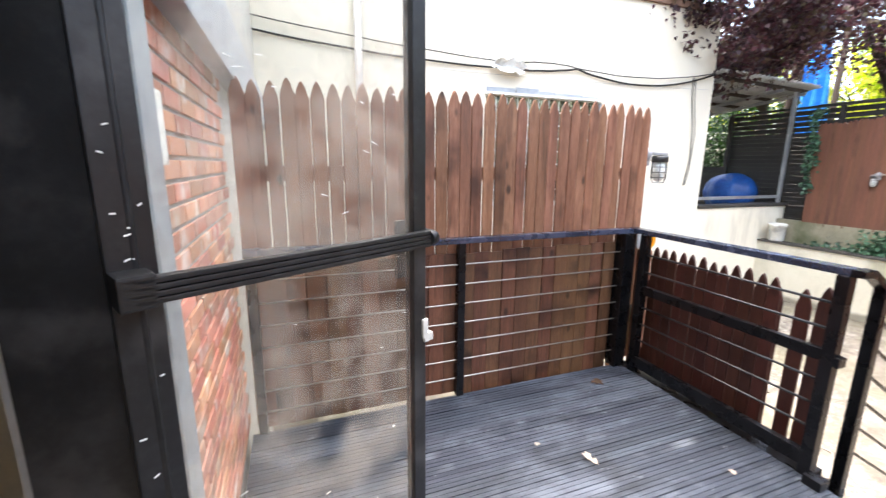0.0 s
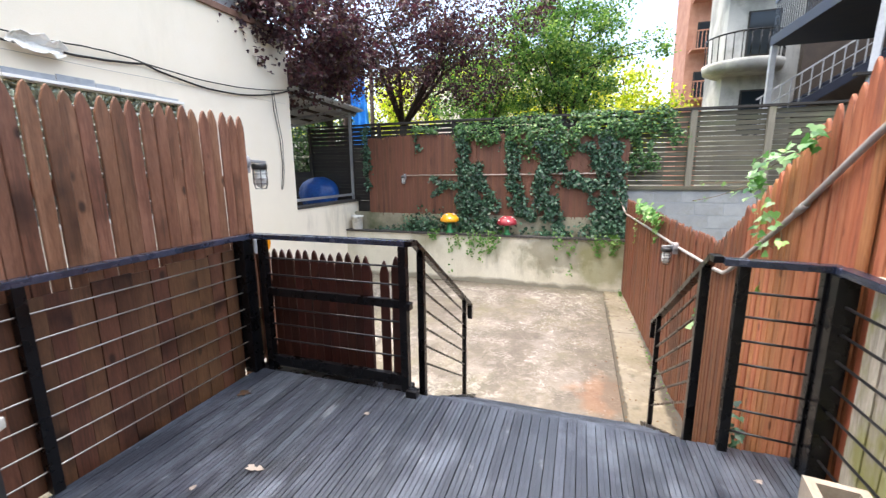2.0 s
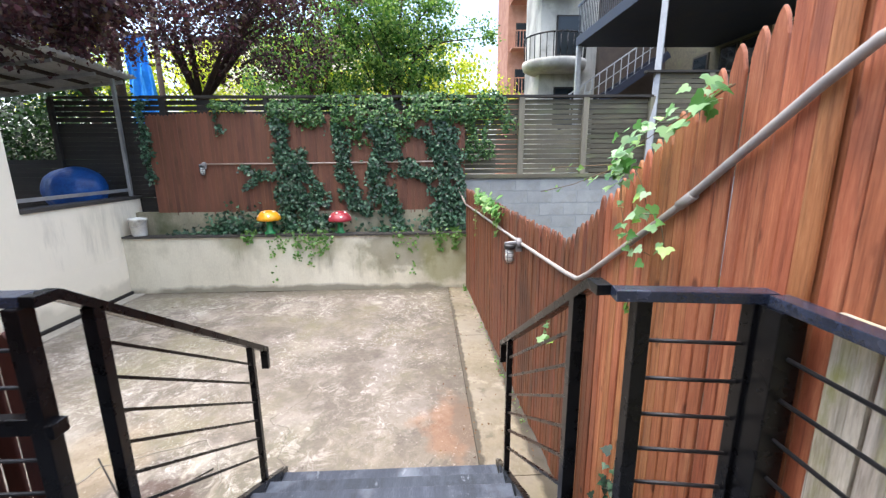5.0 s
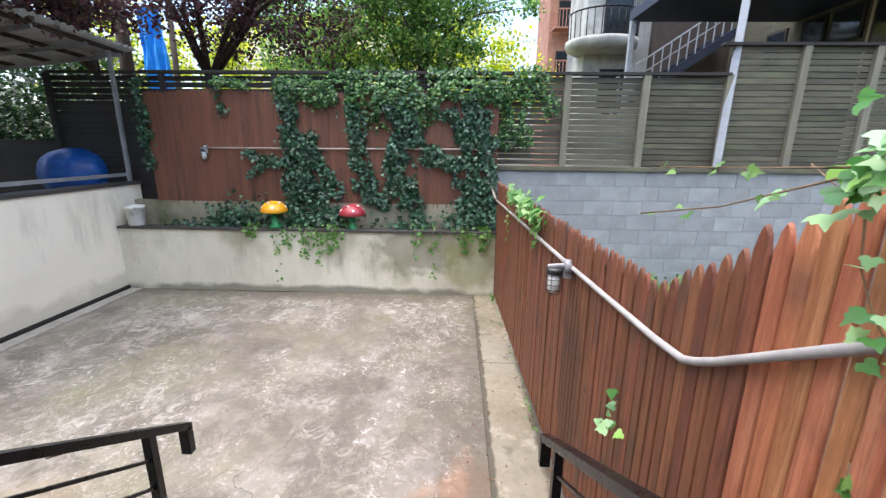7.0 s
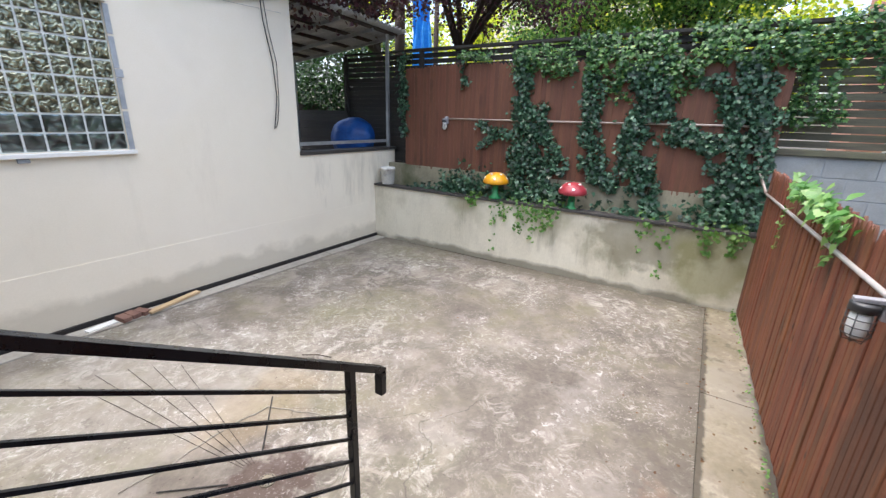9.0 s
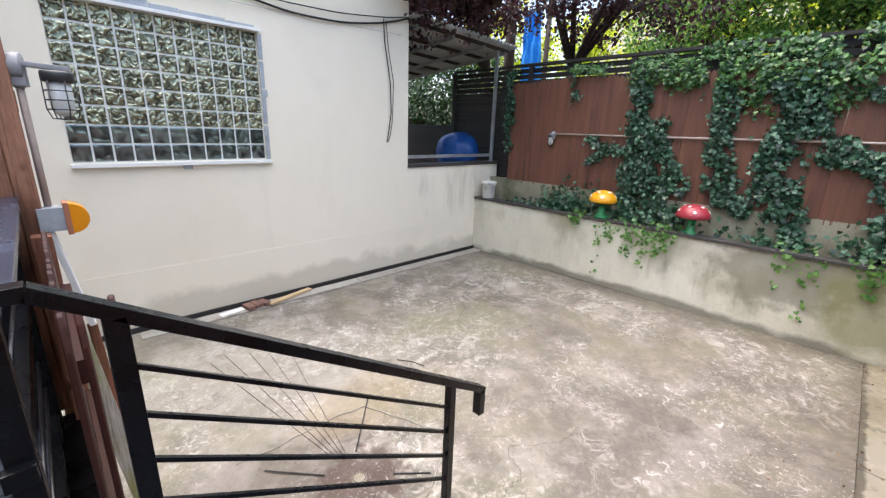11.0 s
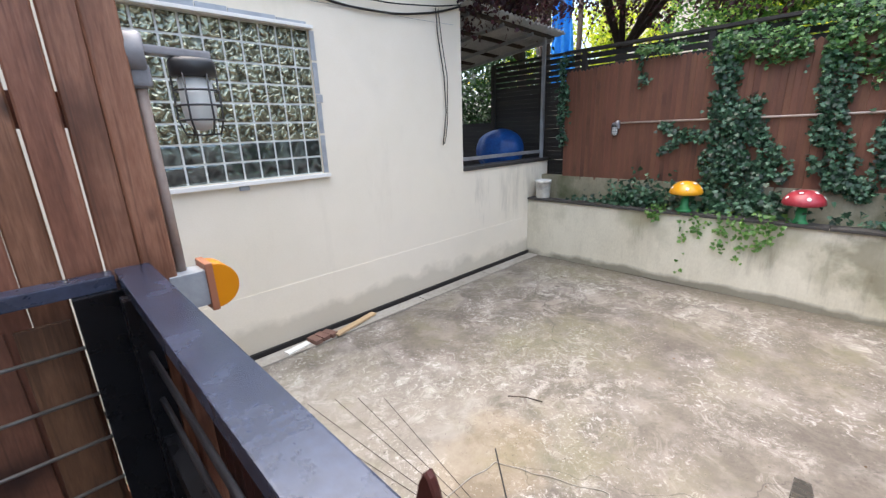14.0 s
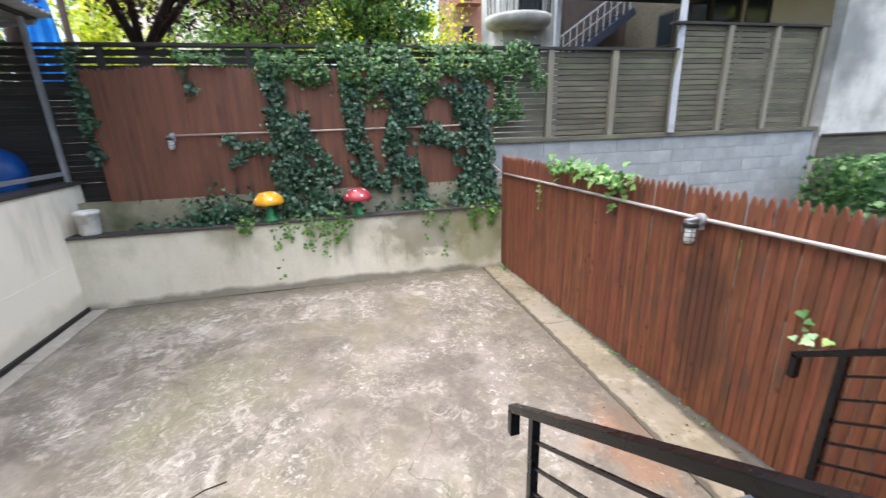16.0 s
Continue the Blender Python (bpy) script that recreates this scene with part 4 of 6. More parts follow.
part("dome", bm, M_amber, amber, "amber plastic dome")
bm = bmesh.new()
box(bm, 0.043, 0.064, -0.054, 0.054, -0.076, 0.076, 0.004)
part("trim_band", bm, M_amberdk, amber)

lc = thing("conduit", (2.42, 2.5, 1.0), "grey conduit from the beacon up to the caged lamp", "conduit")
sub("pipe", tube(bmesh.new(), [(2.44, 2.51, 1.03), (2.44, 2.51, 1.3), (2.44, 2.51, 1.59)], 0.014, 12), M_rustpipe, lc)
sub("coupling", tube(bmesh.new(), [(2.44, 2.51, 1.555), (2.44, 2.51, 1.6)], 0.019, 12), M_greyplastic, lc)

fy = lambda x, o=0.035: fence_y(x) + o
rc = thing("conduit", (5.0, fy(5.0), 0.66), "pale grey conduit that bends along the cedar fence", "conduit")
pts = [(9.2, fy(9.2), 0.62), (7.0, fy(7.0), 0.645), (5.1, fy(5.1), 0.66), (3.9, fy(3.9), 0.685), (3.68, fy(3.68), 0.70), (3.60, fy(3.6), 0.735), (3.5, fy(3.5), 0.79),
       (2.72, fy(2.72), 1.29), (2.17, fy(2.17), 1.69), (2.04, fy(2.04), 1.775), (1.97, fy(1.97), 1.80)]
sub("pipe", tube(bmesh.new(), pts, 0.0165, 12), M_greypipe, rc)
sub("pipe", tube(bmesh.new(), [(1.84, fy(1.84), 1.82), (1.2, fy(1.2), 1.815), (HOUSE, fy(HOUSE), 1.84)], 0.0165, 12), M_greypipe, rc)
sub("coupling", tube(bmesh.new(), [(2.70, fy(2.7), 1.305), (2.62, fy(2.62), 1.357)], 0.022, 12), M_greypipe, rc)
jb = thing("junction_box", (1.89, fy(1.89, 0.03), 1.82), "open round grey junction box with red wire nuts", "junction box")
bm = bmesh.new()
lathe(bm, [(0.001, 0.0), (0.06, 0.0), (0.064, 0.006), (0.064, 0.075), (0.056, 0.075), (0.056, 0.012), (0.001, 0.012)], sides=24)
bmesh.ops.rotate(bm, verts=bm.verts, matrix=Matrix.Rotation(radians(-90), 3, "X"))
part("body", bm, M_boxdark, jb)
bm = bmesh.new()
for dx, dz in ((0.02, -0.02), (0.04, -0.03), (0.03, 0.0)):
    tube(bm, [(-0.02, 0.015, 0.02), (dx * 0.6 - 0.02, 0.06, dz + 0.045), (dx, 0.095, dz + 0.02), (dx * 1.1, 0.09, dz - 0.01), (dx * 0.4, 0.07, dz - 0.02)], 0.004, 6)
part("wires", bm, M_white, jb, "loose white wires")
bm = bmesh.new()
lathe(bm, [(0.001, -0.012), (0.007, -0.01), (0.01, 0.012), (0.001, 0.014)], (0.062, 0.06, -0.02), 10)
lathe(bm, [(0.001, -0.012), (0.007, -0.01), (0.01, 0.012), (0.001, 0.014)], (0.045, 0.075, -0.035), 10)
part("wire_nuts", bm, M_redwire, jb, "red wire nuts")

bc = thing("conduit", (BACK - 0.06, 2.0, 1.43), "rusty grey conduit along the back fence", "conduit")
sub("pipe", tube(bmesh.new(), [(BACK - 0.06, 4.30, 1.44), (BACK - 0.06, 2.0, 1.445), (BACK - 0.06, -0.55, 1.46), (BACK - 0.06, -0.7, 1.45), (BACK - 0.06, -0.8, 1.40), (BACK - 0.06, -0.83, 1.3),
                                (BACK - 0.07, -0.85, 0.9), (BACK - 0.12, -0.92, 0.75), (9.3, -0.96, 0.63)], 0.016, 12), M_rustpipe, bc)

# ---- glass block window ----
win = thing("window_1", (3.8, WALL, 1.7), "glass block window with white frame in the cream wall", "window", "", "structure")
bm = bmesh.new()
box(bm, GB[0] - 0.02, GB[1] + 0.06, WALL - 0.06, WALL + 0.02, GB[2] - 0.05, GB[2] - 0.005, 0.006)
sub("window_sill", bm, M_white, win, "white metal sill")
bm = bmesh.new()
box(bm, GB[0] - 0.02, GB[1] + 0.03, WALL - 0.06, WALL + 0.02, GB[3] - 0.012, GB[3] + 0.025, 0.006)
sub("window_head", bm, M_white, win, "white metal head strip")
sub("window_backing", box(bmesh.new(), GB[0], GB[1], WALL + 0.046, WALL + 0.12, GB[2], GB[3]), M_grout, win)
bm = bmesh.new()
for (a, b_) in ((GB[2], 1.42), (1.44, 1.8), (1.9, 2.25), (2.27, GB[3] - 0.02)):
    box(bm, GB[1] - 0.002, GB[1] + 0.055, WALL - 0.012, WALL + 0.004, a, b_ - 0.006, 0.003)
box(bm, GB[1] + 0.0, GB[1] + 0.08, WALL - 0.016, WALL + 0.002, 1.8, 1.89, 0.003)
sub("flashing", bm, M_flash, win, "patched lead flashing")
bm = bmesh.new()
xx = GB[0]
for w_, h_ in ((0.5, 0.07), (0.42, 0.09), (0.3, 0.06), (0.5, 0.05), (0.35, 0.035)):
    box(bm, xx, xx + w_ - 0.01, WALL - 0.012, WALL + 0.002, GB[3] + 0.026, GB[3] + 0.026 + h_, 0.003)
    xx += w_
sub("flashing", bm, M_flash, win, "patched lead flashing")
sub("bracket", box(bmesh.new(), 3.76, 3.86, WALL - 0.04, WALL, GB[2] - 0.10, GB[2] - 0.05, 0.004), M_greybox, win)

# ---- cables on the cream wall ----
def cable(name, pts, r, label, m=M_wire):
    return tagged(part(name, tube(bmesh.new(), pts, r, 8), m), label, "cable", "wall cables")


def sag(x0, z0, x1, z1, d, n=14, y=WALL - 0.03):
    return [(x0 + (x1 - x0) * k / n, y + 0.012 * math.sin(k * 1.7), z0 + (z1 - z0) * k / n - d * 4 * (k / n) * (1 - k / n)) for k in range(n + 1)]


cable("wall_cable", sag(-1.5, 3.28, 3.05, 2.98, 0.10), 0.013, "black power cable sagging along the cream wall")
cable("wall_cable", sag(-1.5, 3.42, 3.05, 3.06, 0.06, y=WALL - 0.05), 0.008, "thin black cable along the cream wall")
cable("wall_cable", sag(3.05, 2.98, 4.3, 3.07, 0.03) + sag(4.3, 3.07, 7.35, 3.22, 0.22)[1:], 0.015, "black power cable sagging along the cream wall")
cable("wall_cable", sag(3.05, 3.05, 4.1, 3.10, -0.03, y=WALL - 0.05) + sag(4.1, 3.10, 7.35, 3.24, 0.13, y=WALL - 0.05)[1:], 0.009, "thin black cable along the cream wall")
cable("wall_cable", sag(2.0, 2.88, 7.2, 2.95, 0.02), 0.003, "thin grey line along the cream wall", M_greypipe)
cable("wall_cable", [(6.85, WALL - 0.03, 3.13), (6.87, WALL - 0.03, 2.8), (6.98, WALL - 0.03, 2.2), (7.0, WALL - 0.03, 1.7), (6.93, WALL - 0.03, 1.3), (6.9, WALL - 0.04, 1.2)], 0.008, "loose black cable end hanging down the wall")
cable("wall_cable", [(6.9, WALL - 0.03, 3.12), (6.93, WALL - 0.05, 2.7), (7.05, WALL - 0.03, 2.2), (7.03, WALL - 0.03, 1.6), (6.98, WALL - 0.03, 1.32), (6.93, WALL - 0.04, 1.22)], 0.006, "loose black cable end hanging down the wall")
cable("wall_pipe", [(0.82, WALL - 0.06, YARD), (0.82, WALL - 0.06, 4.2)], 0.055, "grey downpipe on the cream wall", M_greypipe)
bm = bmesh.new()
bmesh.ops.create_grid(bm, x_segments=14, y_segments=8, size=0.5)
for v in bm.verts:
    u, w = v.co.x, v.co.y
    f = 0.5 + 0.5 * abs(w)
    v.co = Vector((3.05 + 0.52 * u + 0.04 * w, WALL - 0.10 + 0.05 * math.cos(w * 5), 3.0 + 0.18 * w * (1.1 - 0.7 * abs(u)) - 0.05 * u)) + 0.05 * Vector((0.6 * noise.noise((u * 6, w * 5, 1)), 0.6 * noise.noise((u * 6, w * 5, 3)), noise.noise((u * 7, w * 5, 5))))
rag = part("plastic_rag", bm, M_white)
rag.modifiers.new("thick", "SOLIDIFY").thickness = 0.004
tagged(rag, "crumpled white plastic bag caught on the cables", "plastic bag")

# ---- porch: posts, rail, canopy, covered things ----
canopy = thing("porch_canopy", (9.9, WALL, 0.8), "open porch with corrugated canopy on thin steel posts", "canopy")
for (px_, py_, z1_) in ((9.9, WALL + 0.06, 3.1), (9.9, 9.0, 2.8), (7.5, 9.0, 2.85), (8.9, 9.4, 2.78)):
    sub("post", box(bmesh.new(), px_ - 0.03, px_ + 0.03, py_ - 0.03, py_ + 0.03, 0.5 if py_ > 6.2 else 0.8, z1_, 0.004), M_galv, canopy)
sub("handrail", bar(bmesh.new(), (7.4, WALL + 0.1, 0.93), (9.9, WALL + 0.1, 0.93), 0.05, 0.06, 0.004), M_galv, canopy)
bm = bmesh.new()
nx_, ny_ = 96, 2
vs = [[bm.verts.new((7.42 + 2.9 * i / nx_, WALL - 0.15 + 4.0 * j / ny_, 3.30 - 0.22 * j - 0.10 * i / nx_ + 0.03 * math.sin(i * math.pi / 2))) for i in range(nx_ + 1)] for j in range(ny_ + 1)]
for j in range(ny_):
    for i in range(nx_):
        bm.faces.new((vs[j][i], vs[j][i + 1], vs[j + 1][i + 1], vs[j + 1][i])).smooth = True
roof_ob = sub("roof_sheet", bm, M_canopy, canopy, "stained corrugated roof sheet")
roof_ob.modifiers.new("thick", "SOLIDIFY").thickness = 0.006
for k in range(6):
    y_ = WALL + 0.05 + 0.7 * k
    sub("purlin", bar(bmesh.new(), (7.42, y_, 3.22 - 0.075 * k), (10.2, y_, 3.12 - 0.075 * k), 0.05, 0.06), M_wooddk, canopy)
for x_ in (7.6, 8.5, 9.4, 10.1):
    sub("rafter", bar(bmesh.new(), (x_, WALL, 3.17 - 0.04 * (x_ - 7.6)), (x_, 9.6, 2.78 - 0.04 * (x_ - 7.6)), 0.04, 0.06), M_galv, canopy)

bm = bmesh.new()
bmesh.ops.create_uvsphere(bm, u_segments=40, v_segments=22, radius=1)
for v in bm.verts:
    c_ = v.co.copy()
    r_ = 1 + 0.035 * math.sin(9 * math.atan2(c_.y, c_.x)) * (1 - c_.z) + 0.05 * noise.noise(c_ * 2.5)
    v.co = Vector((10.1 + 0.55 * c_.x * r_, 7.15 + 0.60 * c_.y * r_, max(0.5, 0.95 + (0.46 if c_.z > 0 else 0.55) * c_.z * r_)))
for f in bm.faces:
    f.smooth = True
tagged(part("covered_grill", bm, M_tarp), "rounded grill wrapped in a blue tarpaulin on the porch", "covered grill")
bm = bmesh.new()
bmesh.ops.create_grid(bm, x_segments=16, y_segments=24, size=0.5)
for v in bm.verts:
    u, w = v.co.x, v.co.y
    v.co = Vector((13.9 + 0.08 * math.sin(u * 18 + w * 3), 7.9 + u * (0.75 - 0.3 * w), 3.7 + 2.5 * w)) + 0.06 * Vector((noise.noise((u * 4, w * 6, 2)), 0, 0))
tarp = part("hanging_tarp", bm, M_tarp2)
tarp.modifiers.new("thick", "SOLIDIFY").thickness = 0.01
tagged(tarp, "bright blue tarpaulin hung behind the back fence", "tarpaulin")
tagged(part("timber_beam", bar(bmesh.new(), (13.88, 7.2, 4.97), (13.92, 8.75, 4.97), 0.07, 0.07), M_bark), "rough beam that carries the hanging tarp", "beam")
tagged(part("timber_pole", tube(bmesh.new(), [(13.92, 8.7, YARD - 0.06), (13.92, 8.7, 5.2)], [0.08, 0.07], 12), M_bark), "weathered timber pole under the beam", "pole")
sub_post = tagged(part("timber_pole", tube(bmesh.new(), [(13.8, 7.35, YARD - 0.06), (13.8, 7.3, 5.4)], [0.09, 0.07], 12), M_bark), "weathered timber pole beside the hanging tarp", "pole")
tagged(part("timber_pole", tube(bmesh.new(), [(12.0, 7.3, YARD - 0.06), (12.0, 7.25, 6.5)], [0.16, 0.12], 12), M_bark), "dark bare trunk-like pole behind the porch", "pole")

# ---- garden ornaments and small things ----
def mushroom(at, m, label, s):
    t = thing("mushroom_ornament", at, label, "garden ornament", "mushroom ornaments")
    bm = bmesh.new()
    lathe(bm, [(0.001, 0.0), (0.11 * s, 0.0), (0.12 * s, 0.03), (0.08 * s, 0.05), (0.06 * s, 0.10), (0.055 * s, 0.30), (0.001, 0.30)], sides=20)
    part("stem", bm, M_green, t, "green glazed stem")
    bm = bmesh.new()
    lathe(bm, [(0.001, 0.27), (0.15 * s, 0.27), (0.225 * s, 0.285), (0.24 * s, 0.31), (0.22 * s, 0.37), (0.17 * s, 0.43), (0.10 * s, 0.475), (0.001, 0.49)], sides=28)
    part("cap", bm, m, t)
    rr = random.Random(int(s * 100))
    for k in range(9):
        a = k * 2 * math.pi / 9 + rr.uniform(-0.2, 0.2)
        q = (0.205, 0.385) if k % 2 else (0.13, 0.457)
        c_ = Vector((q[0] * s * math.cos(a), q[0] * s * math.sin(a), q[1]))
        nrm_ = Vector((math.cos(a) * (0.8 if k % 2 else 0.4), math.sin(a) * (0.8 if k % 2 else 0.4), 0.6 if k % 2 else 1)).normalized()
        bm = lathe(bmesh.new(), [(0.001, -0.004), (0.026, -0.004), (0.024, 0.001), (0.001, 0.002)], sides=12)
        bmesh.ops.transform(bm, matrix=Matrix.Translation(c_ + nrm_ * 0.006) @ nrm_.to_track_quat("Z", "Y").to_matrix().to_4x4(), verts=bm.verts)
        part("spot", bm, M_white, t, "painted white spot")
    return t


mushroom((PLANT + 0.13, 3.03, 0.035), M_mushy, "glossy yellow mushroom ornament with white spots on the planter", 1.0)
mushroom((PLANT + 0.13, 1.60, 0.0), M_mushr, "glossy red mushroom ornament with white spots on the planter", 1.0)

bk = thing("plastic_bucket", (9.47, 5.62, 0.04), "dirty white plastic bucket at the planter corner", "bucket")
bm = bmesh.new()
lathe(bm, [(0.001, 0.0), (0.125, 0.0), (0.135, 0.02), (0.15, 0.30), (0.165, 0.305), (0.165, 0.34), (0.157, 0.36), (0.148, 0.36), (0.143, 0.30), (0.12, 0.03), (0.001, 0.03)], sides=28)
part("body", bm, M_bucket, bk)
bm = bmesh.new()
tube(bm, [(0.0 + 0.163 * math.cos(a), 0.163 * math.sin(a), 0.31 - 0.12 * max(0, -math.cos(a)) * 1.0) for a in np.linspace(math.pi / 2, 3 * math.pi / 2, 13)], 0.003, 6)
part("handle", bm, M_galv, bk, "thin wire handle")

def hollow_block(at, turn, label, m=M_cream, tilt=0):
    """A concrete block with two cells."""
    t = thing("concrete_block", at, label, "concrete block", "loose concrete blocks")
    t.rotation_euler = (0, radians(tilt), radians(turn))
    bm = bmesh.new()
    L, W, H, w_ = 0.39, 0.19, 0.2, 0.032
    for (x0, x1, y0, y1) in ((-L / 2, L / 2, -W / 2, -W / 2 + w_), (-L / 2, L / 2, W / 2 - w_, W / 2), (-L / 2, -L / 2 + w_, -W / 2 + w_, W / 2 - w_), (L / 2 - w_, L / 2, -W / 2 + w_, W / 2 - w_), (-w_ / 2, w_ / 2, -W / 2 + w_, W / 2 - w_)):
        box(bm, x0, x1, y0, y1, 0, H)
    bmesh.ops.remove_doubles(bm, verts=bm.verts, dist=0.0005)
    part("body", bm, m, t)
    return t


hollow_block((1.33, -0.955, 0.0), -8, "pale hollow concrete block on the deck")
hollow_block((1.33, -0.955, 0.201), -8, "pale hollow concrete block on another block")
hollow_block((1.30, -0.70, 0.0), -4, "pale hollow concrete block on the deck")
hollow_block((1.22, -0.49, 0.0), -3, "pale hollow concrete block lying on the deck")

tagged(part("wood_plank", bar(bmesh.new(), (4.55, 5.6, YARD + 0.05), (5.28, 5.78, YARD + 0.05), 0.09, 0.03, 0.003), M_ply), "short pale plank on the floor by the wall", "plank")
tagged(part("white_offcut", bar(bmesh.new(), (3.9, 5.66, YARD + 0.035), (4.22, 5.72, YARD + 0.03), 0.1, 0.02, 0.003), M_white), "white board offcut on the floor by the wall", "offcut")
for k, (x_, y_) in enumerate(((4.29, 5.68), (4.40, 5.70), (4.51, 5.70))):
    ob = tagged(part("paver_brick", box(bmesh.new(), -0.05, 0.05, -0.1, 0.1, 0, 0.055, 0.006), M_paver), "dull red paving brick by the wall", "brick", "loose bricks")
    ob.matrix_basis = pose(x_, y_, YARD + 0.026, 0, 0, 8 + 5 * k)

def lumber(name, a, b, w, h, m, label):
    return tagged(part(name, bar(bmesh.new(), a, b, w, h, 0.003), m), label, "lumber", "lumber by the gate")


lumber("weathered_board", (2.60, 2.44, YARD + 0.02), (2.425, 2.44, 0.47), 0.02, 0.085, M_old, "weathered grey board leaning on the fence end")
lumber("thin_board", (2.57, 2.53, YARD + 0.02), (2.50, 2.50, 0.42), 0.018, 0.04, M_cedar_shade, "thin brown slat leaning beside the grey board")
# White bar added in place of the bright edge of the fence's end post.
lumber("white_strip", (2.425, 2.484, 0.94), (2.505, 2.47, 0.42), 0.03, 0.026, M_white, "short white bar for the bright edge of the fence end")

DRAIN_CUTS = (((3.93, 2.32), (4.42, 2.86), 0.012), ((3.30, 2.62), (3.62, 2.27), 0.010), ((4.02, 1.93), (4.24, 1.74), 0.010))
drain = thing("floor_drain", (3.80, 2.07, YARD), "round rusty floor drain with scored runnels in the concrete", "drain")
bm = bmesh.new()
lathe(bm, [(0.001, 0.0), (0.06, 0.0), (0.06, 0.014), (0.05, 0.016), (0.001, 0.016)], sides=24)
part("cover", bm, M_conc2, drain, "worn cement-coloured cover")
for k in range(16):
    a = 2 * math.pi * k / 16
    hb = tube(bmesh.new(), [(0.048 * math.cos(a), 0.048 * math.sin(a), 0.012), (0.048 * math.cos(a), 0.048 * math.sin(a), 0.0175)], 0.0062, 7)
    part("hole", hb, M_tar, drain, "dark drain hole")
for (ax, ay), (bx, by), w_ in DRAIN_CUTS:
    part("runnel", bar(bmesh.new(), (ax - 3.80, ay - 2.07, 0.011), (bx - 3.80, by - 2.07, 0.011), w_, 0.006), M_tar, drain, "dark chiselled groove")
for (ex, ey) in ((3.45, 4.5), (3.62, 4.6), (3.85, 4.45), (4.02, 4.3), (4.2, 4.1)):
    d_ = Vector((ex - 3.80, ey - 2.07, 0))
    bm = bmesh.new()
    bar(bm, d_ * 0.1 + Vector((0, 0, 0.012)), d_ + Vector((0, 0, 0.012)), 0.003, 0.004)
    part("runnel", bm, M_wooddk, drain, "dark scored line")

edge = [(3.15, 2.84), (3.5, 2.80), (3.9, 2.82), (4.15, 2.79), (4.31, 2.76), (4.42, 2.5), (4.52, 2.25), (4.63, 1.98), (4.4, 1.78), (4.03, 1.58)]
bm = bmesh.new()
fine_ = []
for (xa, ya), (xb, yb) in zip(edge, edge[1:]):
    for k in range(6):
        q = Vector((xa + (xb - xa) * k / 6, ya + (yb - ya) * k / 6, YARD + 0.010))
        fine_.append(q + 0.03 * Vector((noise.noise(q * 6), noise.noise(q * 6 + Vector((9, 0, 0))), 0)))
tube(bm, fine_, [0.003 + 0.004 * abs(noise.noise(q * 9)) for q in fine_], 5)
sub("patch_edge", bm, M_curb, drain, "ragged pale edge of the patched concrete")
# ---- fences: pickets, slats, blocks ----
def picket_mesh(name, w, h, m, tip=0.09, t=0.019, c=0.0045):
    """A board with a pointed, shouldered top and eased edges; its foot is at height 0."""
    def outline(e):
        v = w / 2 - e
        return [(-v, 0), (v, 0), (v, h - tip), (v * 0.76, h - tip * 0.68), (v * 0.52, h - tip * 0.34), (v * 0.24, h - 0.01 - e), (0, h - e), (-v * 0.24, h - 0.01 - e), (-v * 0.52, h - tip * 0.34), (-v * 0.76, h - tip * 0.68), (-v, h - tip)]
    bm = bmesh.new()
    rings = [[bm.verts.new((a, y, b)) for a, b in outline(e)] for y, e in ((-t / 2, c), (-t / 2 + c, 0), (t / 2 - c, 0), (t / 2, c))]
    bm.faces.new(rings[0])
    bm.faces.new(rings[-1][::-1])
    for f, g in zip(rings, rings[1:]):
        for k in range(len(f)):
            q = (k + 1) % len(f)
            bm.faces.new((f[q], f[k], g[k], g[q]))
    return mesh_of(bm, name, m)


def pickets(parent, a, b, z0, top, pitch, w, m, wob=0.012, tip=0.09, jitter=0.006, flip=0, slip=0.0, lean=0.09):
    """Boards side by side from a to b (x, y); top gives the height of each from its place."""
    a, b = Vector(a), Vector(b)
    d = b - a
    n = int(d.length / pitch)
    yaw = math.degrees(math.atan2(d.y, d.x)) + flip
    cache = {}
    base = wp(parent)
    for k in range(n):
        p = a + d * ((k + 0.5 + rng.uniform(-slip, slip)) / n)
        h = round((top(p) - z0) / 0.02) * 0.02
        if h not in cache:
            cache[h] = picket_mesh("picket", w, h, m, tip)
        piece("picket", cache[h], parent, base @ pose(p.x, p.y + rng.uniform(-jitter, jitter) * 0.6, z0 + rng.uniform(-wob, wob), rng.uniform(-0.15, 0.15), rng.uniform(-lean, lean), yaw + rng.uniform(-1.5, 1.5)))


lf = thing("picket_fence", (0.9, 2.43, 0), "tall brown-stained picket fence behind the deck railing", "fence")
pickets(lf, (HOUSE + 0.02, 2.47), (2.42, 2.47), 0.012, lambda p: 2.0, 0.08, 0.0771, M_cedar_l, slip=0.02, lean=0.17)
for z in (0.35, 1.5):
    sub("fence_rail", bar(bmesh.new(), (HOUSE + 0.02, 2.52, z), (2.42, 2.52, z), 0.035, 0.085), M_cedar_l, lf)
sub("fence_post", box(bmesh.new(), 2.32, 2.41, 2.505, 2.59, YARD, 1.85, 0.004), M_cedar_l, lf)
lb = thing("low_board_fence", (0.9, 2.443, 0), "low dark brown stained boards behind the deck railing", "fence")
